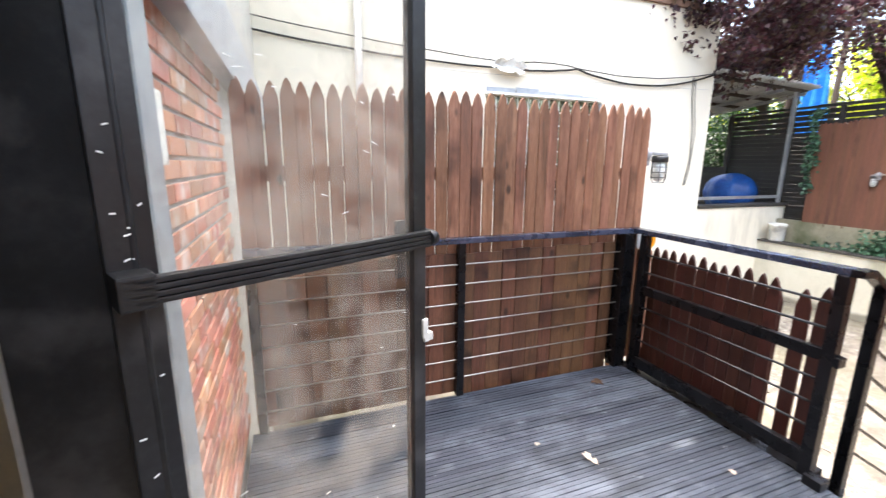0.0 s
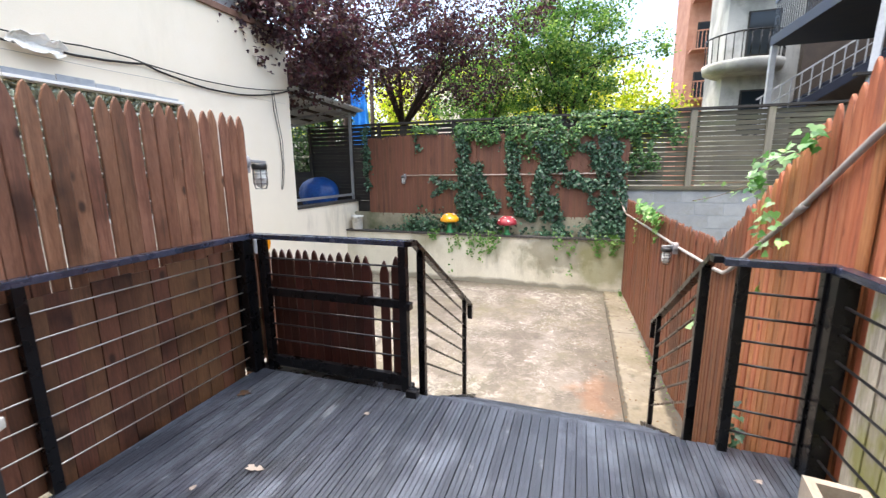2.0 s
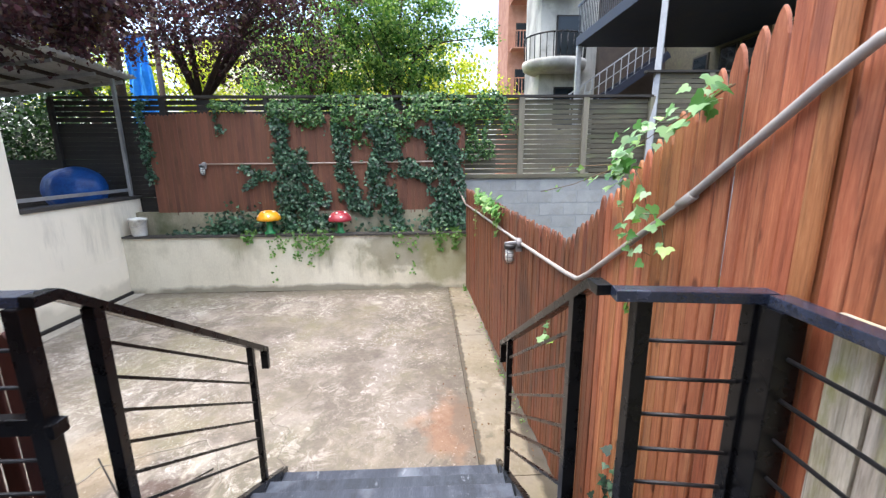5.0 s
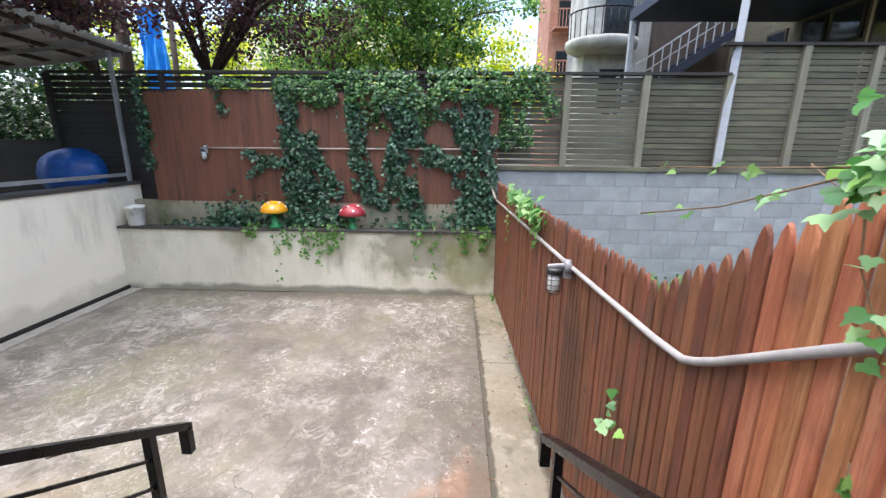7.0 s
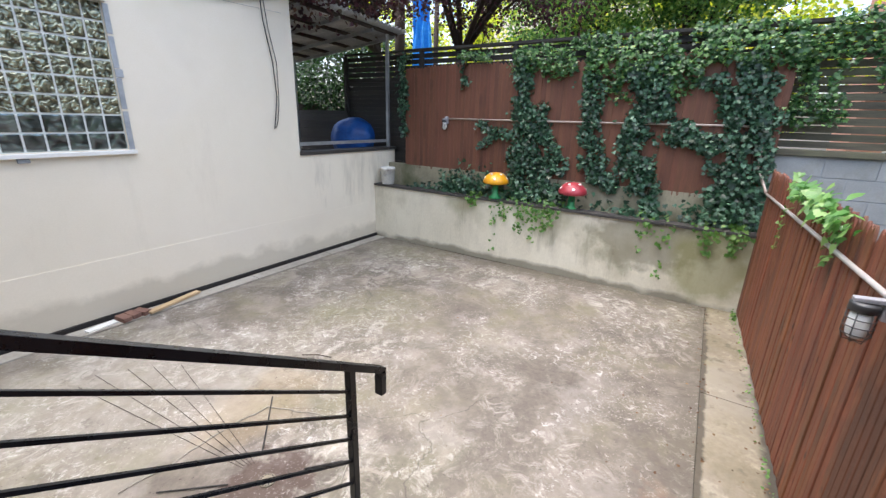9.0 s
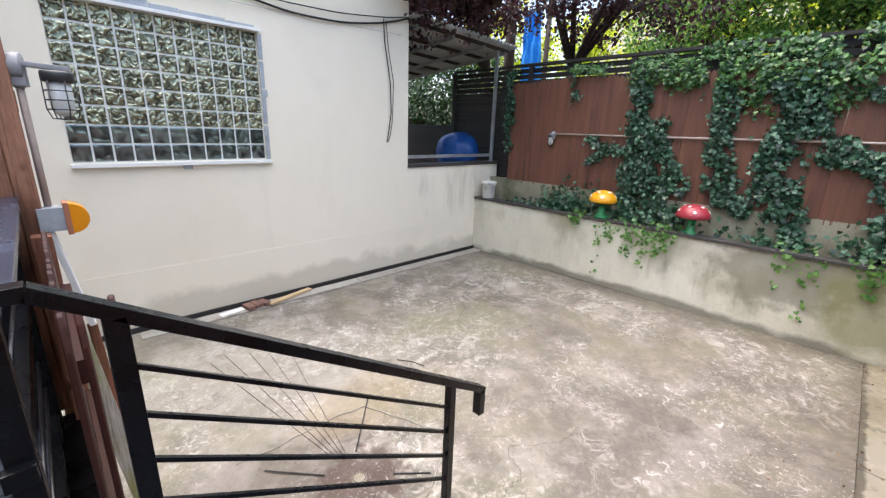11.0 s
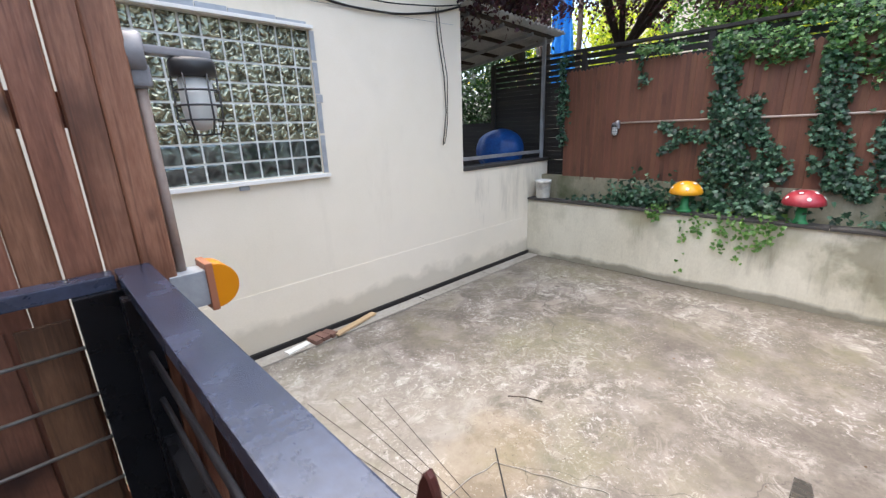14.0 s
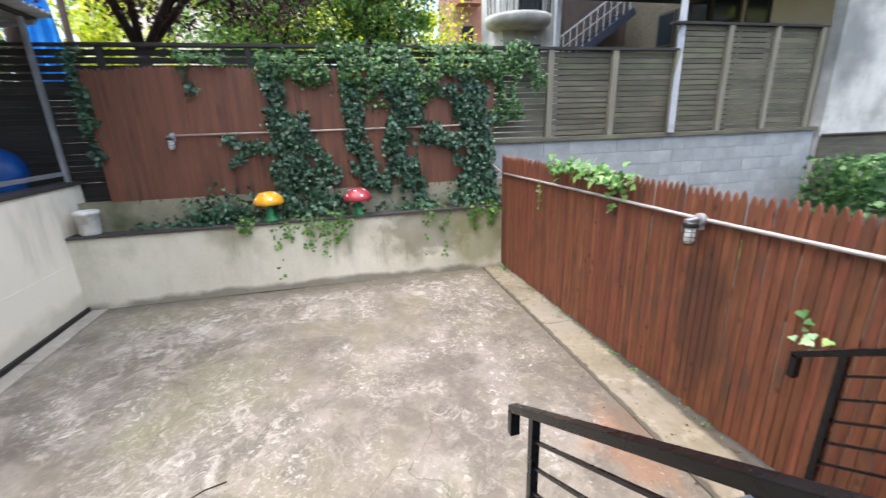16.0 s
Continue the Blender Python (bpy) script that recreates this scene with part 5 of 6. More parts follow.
for k in range(25):
    w_ = 0.104
    x_ = HOUSE + 0.08 + k * 0.1065
    if x_ < 2.2:
        bd = mesh_of(box(bmesh.new(), -w_ / 2, w_ / 2, -0.006, 0.006, -0.16 if x_ > 0.9 else 0.0, 0.99 + rng.uniform(-0.012, 0.008), 0.003), "board", M_lowboard)
        piece("board", bd, lb, wp(lb) @ pose(x_, 2.443 + rng.uniform(-0.002, 0.002), 0.002, 0, rng.uniform(-0.5, 0.5), rng.uniform(-1.2, 1.2)))


def right_top(p):
    x = p.x
    if x < 2.3:
        return 2.04
    if x < 3.92:
        return 2.02 - (x - 2.3) / 1.62 * 1.08
    return 0.92


rf = thing("picket_fence", (5.0, fence_y(5.0), YARD), "long red cedar picket fence stepping down towards the planter", "fence")
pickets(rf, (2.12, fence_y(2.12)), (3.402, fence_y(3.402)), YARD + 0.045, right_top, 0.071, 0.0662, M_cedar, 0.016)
# The same fence goes on in the darker, shaded copy.
pickets(rf, (3.402, fence_y(3.402)), (9.36, fence_y(9.36)), YARD + 0.045, right_top, 0.071, 0.0665, M_cedar_shade, 0.016)
for z in (YARD + 0.3, 0.1, 0.6):
    sub("fence_rail", bar(bmesh.new(), (2.12, fence_y(2.12) - 0.045, z), (9.36, fence_y(9.36) - 0.045, z), 0.035, 0.085), M_cedar_shade, rf)
rn = thing("picket_fence", (0.8, -1.28, 0), "tall red cedar picket fence above the old boards", "fence")
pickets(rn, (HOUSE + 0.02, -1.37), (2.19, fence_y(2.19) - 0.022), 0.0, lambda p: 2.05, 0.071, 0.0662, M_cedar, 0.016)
sub("fence_rail", bar(bmesh.new(), (HOUSE + 0.02, -1.43, 1.5), (2.1, -1.36, 1.5), 0.035, 0.085), M_cedar, rn)
og = thing("old_board_fence", (0.8, -1.24, 0), "low weathered grey boards with yellow-green moss behind the railing", "fence")
ob_mesh = mesh_of(box(bmesh.new(), -0.056, 0.056, -0.009, 0.009, 0, 1.085, 0.002), "board", M_old)
for k in range(21):
    x_ = HOUSE + 0.08 + k * 0.1155
    piece("board", ob_mesh, og, wp(og) @ pose(x_, -1.295 + 0.003 * (k % 3) + 0.006 * k / 21, 0.0 + rng.uniform(-0.005, 0.01), 0, rng.uniform(-0.4, 0.4), rng.uniform(-1, 1)))

gp = thing("picket_fence", (2.29, 1.8, 0), "low dark red picket panel behind the gate", "fence panel")
gm = picket_mesh("picket", 0.0722, 0.93, M_gatewood, 0.1)
gm2 = picket_mesh("picket", 0.074, 0.945, M_gatewood, 0.1)
for k in range(12):
    piece("picket", gm, gp, wp(gp) @ pose(2.405, 2.27 - 0.0745 * k, 0.035 + rng.uniform(-0.012, 0.012), 0, rng.uniform(-0.28, 0.28), 90))
for x_, y_, lift in ((2.41, 1.215, 0.02), (2.445, 1.325, -0.025), (2.535, 1.51, -0.06)):
    piece("picket", gm2, gp, wp(gp) @ pose(x_, y_, lift, 0, rng.uniform(-0.6, 0.8), 90))
for z, m_ in ((0.1, M_gatewood), (0.66, M_gatewood)):
    sub("fence_rail", bar(bmesh.new(), (2.435, 2.33, z), (2.435, 1.47, z), 0.036, 0.085), m_, gp)
sub("fence_post", box(bmesh.new(), 2.36, 2.43, 2.33, 2.41, YARD, 0.93, 0.004), M_cedar_l, gp)

bf = thing("stockade_fence", (BACK, 2.4, 0.46), "rust-brown stockade fence behind the ivy", "fence")
pickets(bf, (BACK - 0.01, 5.42), (BACK - 0.01, -1.0), 0.40, lambda p: 2.44 + 0.03 * math.sin(p.y * 2), 0.076, 0.082, M_back, 0.012, 0.05, 0.006)
for z in (0.8, 2.1):
    sub("fence_rail", bar(bmesh.new(), (BACK + 0.04, 5.42, z), (BACK + 0.04, -1.0, z), 0.06, 0.08), M_back, bf)

# slatted fence behind, on the block wall
sf = thing("slatted_fence", (SLAT, -3.0, 1.18), "weathered grey horizontal slat fence on the block wall", "fence")
for y_ in (-2.23, -3.61, -5.05):
    sub("fence_post", box(bmesh.new(), SLAT - 0.06, SLAT + 0.03, y_ - 0.06, y_ + 0.06, 1.15, 2.78, 0.004), M_post, sf)
for y_ in (-6.27, -7.48, -8.72):
    sub("fence_post", box(bmesh.new(), SLAT - 0.06, SLAT + 0.03, y_ - 0.06, y_ + 0.06, 1.15, 3.25, 0.004), M_post, sf)
sub("cap_rail", box(bmesh.new(), SLAT - 0.07, SLAT + 0.07, -5.05, 5.6, 2.76, 2.81, 0.004), M_slatdark, sf)
sub("cap_rail", box(bmesh.new(), SLAT - 0.07, SLAT + 0.07, -8.85, -4.85, 3.25, 3.30, 0.004), M_slatdark, sf)
cuts = [-1.0, -2.23, -3.61, -5.05, -6.27, -7.48, -8.72]
for a_, b_ in zip(cuts, cuts[1:]):
    ln = a_ - b_
    sm = mesh_of(box(bmesh.new(), -0.011, 0.011, -ln / 2 + 0.004, ln / 2 - 0.004, -0.044, 0.044, 0.003), "slat", M_slat)
    n_ = 15 if b_ > -5.1 else 20
    for k in range(n_):
        piece("slat", sm, sf, wp(sf) @ pose(SLAT + 0.03, (a_ + b_) / 2, 1.24 + 0.103 * k, rng.uniform(-0.25, 0.25), rng.uniform(-3, 3), 0))
df = thing("slatted_fence", (SLAT, 2.3, 0), "dark horizontal slat fence behind the stockade fence", "fence")
for a_, b_ in ((11.8, 9.6), (9.6, 7.4), (7.4, 5.2), (5.2, 3.1), (3.1, 1.0), (1.0, -1.0)):
    ln = a_ - b_
    sm = mesh_of(box(bmesh.new(), -0.011, 0.011, -ln / 2 + 0.004, ln / 2 - 0.004, -0.044, 0.044, 0.003), "slat", M_slatdark)
    for k in range(12 if a_ > 7.5 else 0, 26 if a_ > 5.3 else 8):
        piece("slat", sm, df, wp(df) @ pose(SLAT + 0.03, (a_ + b_) / 2, 2.68 - (0.112 * k if k < 4 else 0.448 + 0.09 * (k - 4)), rng.uniform(-0.2, 0.2), rng.uniform(-3, 3), 0))
    sub("fence_post", box(bmesh.new(), SLAT - 0.05, SLAT + 0.02, a_ - 0.045, a_ + 0.045, YARD - 0.06, 1.68 if a_ > 7.5 else 2.76, 0.004), M_slatdark, df)
sub("cap_rail", box(bmesh.new(), SLAT - 0.06, SLAT + 0.06, 5.62, 7.4, 2.76, 2.80, 0.004), M_slatdark, df)

# grey block wall
bw = part("wall_blocks", box(bmesh.new(), SLAT - 0.08, SLAT + 0.1, -9.0, -1.0, YARD - 0.06, 1.09), M_jointgrey)
tagged(bw, "grey concrete block wall under the slatted fence", "wall", "", "structure")
blk = mesh_of(box(bmesh.new(), -0.006, 0.012, -0.268, 0.268, -0.131, 0.131, 0.004), "block", M_cmu)
for r in range(8):
    z_ = 0.95 - 0.275 * r
    for c in range(15):
        y_ = -1.3 - 0.55 * c - (0.275 if r % 2 else 0)
        if -8.75 < y_:
            piece("block", blk, bw, pose(SLAT - 0.082, y_, z_))
cb = bmesh.new()
box(cb, SLAT - 0.14, SLAT + 0.16, -9.05, -1.0, 1.09, 1.17, 0.008)
tagged(part("trim_block_cap", cb, M_slat), "weathered coping on the block wall", "coping", "", "structure")

# ---- house bricks that the door shows ----
house = bpy.data.objects["wall_house"]
brk = mesh_of(box(bmesh.new(), -0.03, 0.010, -0.095, 0.095, -0.0265, 0.0265, 0.004), "brick", M_brick)
for r in range(29):
    z_ = 0.04 + 0.068 * r
    for c in range(7):
        y_ = 1.19 + 0.206 * c + (0.103 if r % 2 else 0)
        if y_ < 2.5:
            piece("brick", brk, house, pose(HOUSE - 0.03, y_, z_))

# ---- deck and stairs ----
deck = part("floor_deck", box(bmesh.new(), HOUSE, EDGE - 0.02, -1.24, 2.42, -0.2, -0.035), M_tar)
tagged(deck, "black grooved deck boards with gaps, scuffed and dusty", "deck floor", "", "structure")
dbm = bmesh.new()
half = (EDGE - HOUSE) / 2
box(dbm, -half, half, -0.0252, 0.0252, -0.028, -0.004)
for y_ in (-0.0131, 0.0131):
    box(dbm, -half, half, y_ - 0.0118, y_ + 0.0118, -0.0045, 0.0, 0.0012)
db = mesh_of(dbm, "deck_board", M_deck)
nb = 66
for k in range(nb):
    y_ = -1.20 + k * (3.57 / (nb - 1))
    piece("deck_board", db, deck, pose((EDGE + HOUSE) / 2 + rng.uniform(-0.003, 0.003), y_, rng.uniform(-0.002, 0.002)))
fas = bmesh.new()
box(fas, EDGE - 0.02, EDGE + 0.005, -1.24, 2.42, -0.25, -0.032)
sub("fascia", fas, M_black, deck)
for (x_, y_) in ((2.1, -1.1), (2.1, 1.0), (2.1, 2.3), (0.2, 2.3), (0.2, -1.1)):
    sub("support_post", box(bmesh.new(), x_ - 0.05, x_ + 0.05, y_ - 0.05, y_ + 0.05, YARD - 0.05, -0.2), M_wooddk, deck)
ledge = bmesh.new()
box(ledge, EDGE + 0.006, EDGE + 0.15, 1.09, 2.42, -0.22, -0.004, 0.004)
sub("ledge", ledge, M_black, deck, "black ledge below the gate")
stairs = thing("stairs_1", (2.2, 0.15, YARD), "black timber stairs from the deck to the patio", "stairs", "", "structure")
RISE, RUN = 1.155 / 7, 0.285
for k in range(1, 7):
    z_ = -RISE * k
    x_ = EDGE + RUN * (k - 1)
    for j in range(2):
        bm = bmesh.new()
        box(bm, x_ + 0.006 + j * 0.145, x_ + 0.139 + j * 0.145, -0.72, 1.03, z_ - 0.03, z_, 0.004)
        sub("tread", bm, M_deck, stairs)
    sub("cleat", box(bmesh.new(), x_ + 0.11, x_ + 0.18, -0.70, 1.01, z_ - 0.055, z_ - 0.031), M_black, stairs)
    bm = bmesh.new()
    box(bm, x_ + 0.0, x_ + 0.02, -0.70, 1.01, z_ + 0.004, z_ + RISE - 0.034)
    sub("riser", bm, M_black, stairs)
for y_ in (-0.745, 1.035):
    bm = bmesh.new()
    a_, b_ = Vector((EDGE - 0.02, y_, -0.17)), Vector((EDGE + RUN * 6, y_, -0.17 - RISE * 6 + 0.06))
    bar(bm, a_, b_, 0.04, 0.26)
    sub("stringer", bm, M_black, stairs)

# ---- trees ----
def tree(name, base, height, lean, limbs, leaf_m, n_leaf, size, label, crown, trunk_r=0.13, fork=0.45, clumps=60, seed=1):
    """A tapered trunk with limbs and a crown of small leaves in uneven clumps; crown: centre offset and radii."""
    r = random.Random(seed)
    t = thing(name, base, label, "tree")
    bm = bmesh.new()
    b0 = Vector((0, 0, 0))
    f = Vector((lean[0] * fork, lean[1] * fork, height * fork))
    tube(bm, [b0, b0.lerp(f, 0.5) + Vector((r.uniform(-0.08, 0.08), r.uniform(-0.08, 0.08), 0)), f], [trunk_r, trunk_r * 0.85, trunk_r * 0.75], 12)
    cc, cr = Vector(crown[0]), Vector(crown[1])
    ends = []
    for k in range(limbs):
        a = 2 * math.pi * k / limbs + r.uniform(-0.3, 0.3)
        e = cc + Vector((cr.x * 0.6 * math.cos(a), cr.y * 0.6 * math.sin(a), cr.z * r.uniform(-0.2, 0.6)))
        mid = f.lerp(e, 0.5) + Vector((r.uniform(-0.2, 0.2), r.uniform(-0.2, 0.2), r.uniform(0, 0.3)))
        tube(bm, [f, mid, e], [trunk_r * 0.5, trunk_r * 0.3, trunk_r * 0.08], 8)
        ends += [mid, e]
        for j in range(4):
            s_ = f.lerp(e, r.uniform(0.35, 0.9))
            q = s_ + Vector((r.gauss(0, 1) * cr.x * 0.35, r.gauss(0, 1) * cr.y * 0.35, r.uniform(0.0, 0.5) * cr.z))
            tube(bm, [s_, s_.lerp(q, 0.5) + Vector((0, 0, 0.1)), q], [trunk_r * 0.2, trunk_r * 0.13, trunk_r * 0.04], 6)
            ends.append(q)
    part("trunk", bm, M_bark, t, "dark trunk and limbs")
    cs = []
    for k in range(clumps):
        if k < len(ends):
            c_ = ends[k]
        else:
            v = Vector((r.gauss(0, 1), r.gauss(0, 1), r.gauss(0, 1))).normalized() * (r.random() ** 0.4)
            c_ = cc + Vector((v.x * cr.x, v.y * cr.y, v.z * cr.z))
        cs.append(c_)
    per = n_leaf // len(cs)
    pts = np.concatenate([nrg.normal(size=(per, 3)) * (np.array((0.34, 0.34, 0.22)) * r.uniform(0.35, 1.15) * (cr.x + cr.y) / 4.6) + np.array(c_) for c_ in cs])
    ob = new("crown", leaves("crown", pts, nrg.uniform(0.7, 1.3, len(pts)) * size, leaf_m, (0, 0, 0.6)))
    ob.parent = t
    return t


GZ = YARD - 0.06
tree("plum_tree", (11.3, 5.0, GZ), 7.5, (0.6, 0.3), 7, M_leafpurple, 17000, 0.072, "purple-leaved plum tree with dark forked trunk behind the fence", ((0.0, -0.95, 6.4), (1.9, 3.3, 2.0)), 0.15, 0.54, 190, 3)
tree("plum_tree", (11.9, 7.6, GZ), 7.5, (-0.4, 0.2), 6, M_leafpurple, 19000, 0.08, "purple-leaved plum tree beside the porch", ((-4.0, -1.5, 5.6), (2.4, 1.6, 1.15)), 0.13, 0.56, 130, 8)
tree("green_tree", (14.5, 0.6, GZ), 8.5, (0.1, 0.0), 7, M_leafgreen, 26000, 0.08, "light green leafy tree behind the slatted fence", ((0, 0.2, 6.9), (1.9, 2.2, 3.2)), 0.14, 0.42, 170, 5)
tree("green_tree", (15.5, 3.6, GZ), 8.5, (0.1, 0.0), 6, M_leafgreen, 13000, 0.085, "light green leafy tree behind the plum tree", ((0, 0, 5.8), (1.8, 2.2, 2.6)), 0.13, 0.42, 110, 6)
for k, (x_, y_, h_) in enumerate(((21, 9.5, 8.5), (22, 4.5, 9.5), (23, 0.5, 9.0), (19, 13, 9), (20, -1.6, 7.5))):
    tree("yellow_green_tree", (x_, y_, GZ), h_, (0, 0), 5, M_leafyellow, 5200, 0.13, "sunlit yellow-green tree farther off", ((0, 0, h_ * 0.68), (2.6, 2.8, 2.8)), 0.16, 0.4, 60, 20 + k)
hedge = np.stack([nrg.uniform(11.2, 13.4, 22000), nrg.uniform(7.7, 15.0, 22000), 3.7 * nrg.beta(1.0, 1.25, 22000)], 1)
hd = tagged(new("hedge", leaves("hedge", hedge, nrg.uniform(0.07, 0.13, 22000), M_hedge, (-0.5, -0.3, 0.6))), "dense green shrubs behind the porch", "shrubs", "", "stuff")

# ---- buildings behind ----
def window(parent, x, y0, y1, z0, z1):
    w = sub("window", box(bmesh.new(), x - 0.05, x + 0.02, y0, y1, z0, z1, 0.01), M_slatdark, parent, "dark framed window")
    g = sub("pane", box(bmesh.new(), x - 0.06, x - 0.05, y0 + 0.07, y1 - 0.07, z0 + 0.07, z1 - 0.07), M_pane, w)
    g.matrix_parent_inverse = Matrix.Translation(-world_at(w))
    return w


ap = thing("apartment_building", (20.0, -6.5, GZ), "grey stucco apartment building with curved balcony", "apartment building")
sub("wall", box(bmesh.new(), 20.8, 23.6, -9.2, -5.4, GZ, 14), M_greystucco, ap)
for z_ in (3.0, 6.0, 9.0):
    window(ap, 20.8, -7.2, -6.1, z_, z_ + 1.7)
for z_ in (5.25, 8.6):
    bm = bmesh.new()
    lathe(bm, [(0.001, 0.0), (1.1, 0.0), (1.35, 0.12), (1.4, 0.3), (1.4, 0.42), (0.001, 0.42)], (20.6, -6.0, z_), 28)
    bal = sub("balcony", bm, M_greystucco, ap, "rounded concrete balcony")
    for a in np.linspace(math.pi / 2, 3 * math.pi / 2, 16):
        bm = tube(bmesh.new(), [(20.6 + 1.33 * math.cos(a), -6.0 + 1.33 * math.sin(a), z_ + 0.4), (20.6 + 1.36 * math.cos(a), -6.0 + 1.36 * math.sin(a), z_ + 1.35)], 0.02, 6)
        rb = sub("baluster", bm, M_black, bal)
        rb.matrix_parent_inverse = Matrix.Translation(-world_at(bal))
    bm = bmesh.new()
    tube(bm, [(20.6 + 1.36 * math.cos(a), -6.0 + 1.36 * math.sin(a), z_ + 1.38) for a in np.linspace(math.pi / 2, 3 * math.pi / 2, 24)], 0.035, 6)
    rb = sub("handrail", bm, M_black, bal, "black balcony railing")
    rb.matrix_parent_inverse = Matrix.Translation(-world_at(bal))
ob_ = thing("brick_building", (30, -7.0, GZ), "tall orange brick building with fire escape far off", "brick building")
sub("wall", box(bmesh.new(), 30, 34, -12, -5.7, GZ, 18), M_orange, ob_)
for z_ in np.arange(3.0, 17, 2.8):
    window(ob_, 30, -7.0, -6.2, z_, z_ + 1.5)
    sub("landing", box(bmesh.new(), 29.0, 29.95, -7.3, -5.8, z_ - 0.25, z_ - 0.17), M_orange, ob_)
    bm = bmesh.new()
    for y_ in np.arange(-7.3, -5.8, 0.2):
        box(bm, 29.0, 29.04, y_, y_ + 0.04, z_ - 0.17, z_ + 0.8)
    box(bm, 29.0, 29.05, -7.3, -5.8, z_ + 0.76, z_ + 0.82)
    sub("fire_escape", bm, M_orange, ob_)

ed = thing("elevated_deck", (15.0, -7.0, GZ), "dark steel elevated deck with stairs below on grey poles", "elevated deck")
bm = bmesh.new()
box(bm, 9.3, 16.4, -10.49, -5.5, 5.3, 5.6, 0.02)
sub("platform", bm, M_navy, ed, "dark blue underside")
sub("pole", box(bmesh.new(), 16.2, 16.35, -5.65, -5.5, GZ, 5.3), M_greybox, ed)
sub("pole", bar(bmesh.new(), (SLAT - 0.15, -4.99, 1.165), (10.6, -5.45, 7.5), 0.12, 0.12, 0.008), M_greybox, ed, "grey square steel pole")
for x_ in np.arange(9.4, 16.4, 0.14):
    sub("baluster", box(bmesh.new(), x_, x_ + 0.02, -5.54, -5.52, 5.6, 6.55), M_black, ed)
sub("handrail", box(bmesh.new(), 9.3, 16.4, -5.56, -5.5, 6.55, 6.62), M_black, ed, "black handrail")
for k in range(14):
    sub("step", box(bmesh.new(), 18.2, 19.3, -6.0 - 0.28 * k - 0.3, -6.0 - 0.28 * k, 3.0 + 0.19 * k, 3.05 + 0.19 * k), M_navy, ed)
for x_ in (18.2, 19.3):
    sub("stringer", bar(bmesh.new(), (x_, -5.9, 2.8), (x_, -9.9, 5.5), 0.06, 0.28), M_navy, ed)
bm = bmesh.new()
for k in range(14):
    box(bm, 18.18, 18.21, -6.05 - 0.28 * k, -6.02 - 0.28 * k, 3.0 + 0.19 * k, 4.0 + 0.19 * k)
bar(bm, (18.2, -5.9, 3.95), (18.2, -9.9, 6.65), 0.05, 0.05)
bar(bm, (18.2, -5.9, 3.5), (18.2, -9.9, 6.2), 0.03, 0.03)
sub("handrail", bm, M_greybox, ed, "grey stair handrail")
sub("wall", box(bmesh.new(), 19.5, 19.8, -10.8, -7.6, GZ, 9), M_wooddk, ed, "dark rear wall")
sub("wall", box(bmesh.new(), 10.25, 13.9, -10.8, -10.5, GZ, 9), M_beige, ed, "beige side wall under the deck")
# The beige wall runs on here; the deck's shade is put into its colour.
sub("wall", box(bmesh.new(), 13.9, 19.5, -10.8, -10.5, GZ, 9), M_slat, ed, "far side wall under the deck, darkened by colour for shade")


def side_window(x0, x1, z0, z1, name="window"):
    w = sub(name, box(bmesh.new(), x0, x1, -10.5, -10.44, z0, z1, 0.01), M_slatdark, ed)
    g = sub("pane", box(bmesh.new(), x0 + 0.08, x1 - 0.08, -10.438, -10.43, z0 + 0.08, z1 - 0.08), M_pane, w)
    g.matrix_parent_inverse = Matrix.Translation(-world_at(w))
    return w


side_window(12.95, 13.75, 3.0, 5.2, "back_door")
side_window(14.0, 15.0, 4.3, 5.2)
side_window(15.15, 16.0, 4.2, 5.2)
side_window(16.6, 17.5, 4.0, 5.2)
gs = thing("grey_house", (10.1, -12.0, GZ), "rough grey stucco house end beside the block wall", "house")
sub("wall", box(bmesh.new(), SLAT - 0.15, SLAT + 0.12, -20.0, -9.1, GZ, 10), M_greystucco, gs)
sub("footing", box(bmesh.new(), SLAT - 0.19, SLAT - 0.151, -20.0, -9.1, GZ, 0.95), M_slat, gs, "dark stained footing")
sub("ledge_pipe", tube(bmesh.new(), [(SLAT - 0.22, -9.1, 0.97), (SLAT - 0.22, -14.0, 0.97)], 0.03, 8), M_wooddk, gs, "dark pipe along the footing")

# shrub by the block wall's far end
sh = np.stack([nrg.uniform(8.0, 9.6, 2500), nrg.uniform(-11.0, -8.2, 2500), nrg.uniform(-0.6, 0.55, 2500)], 1)
tagged(new("shrub", leaves("shrub", sh, nrg.uniform(0.08, 0.16, 2500), M_ivymid, (-0.4, 0.3, 0.8))), "low green shrub in the next yard", "shrubs", "", "stuff")

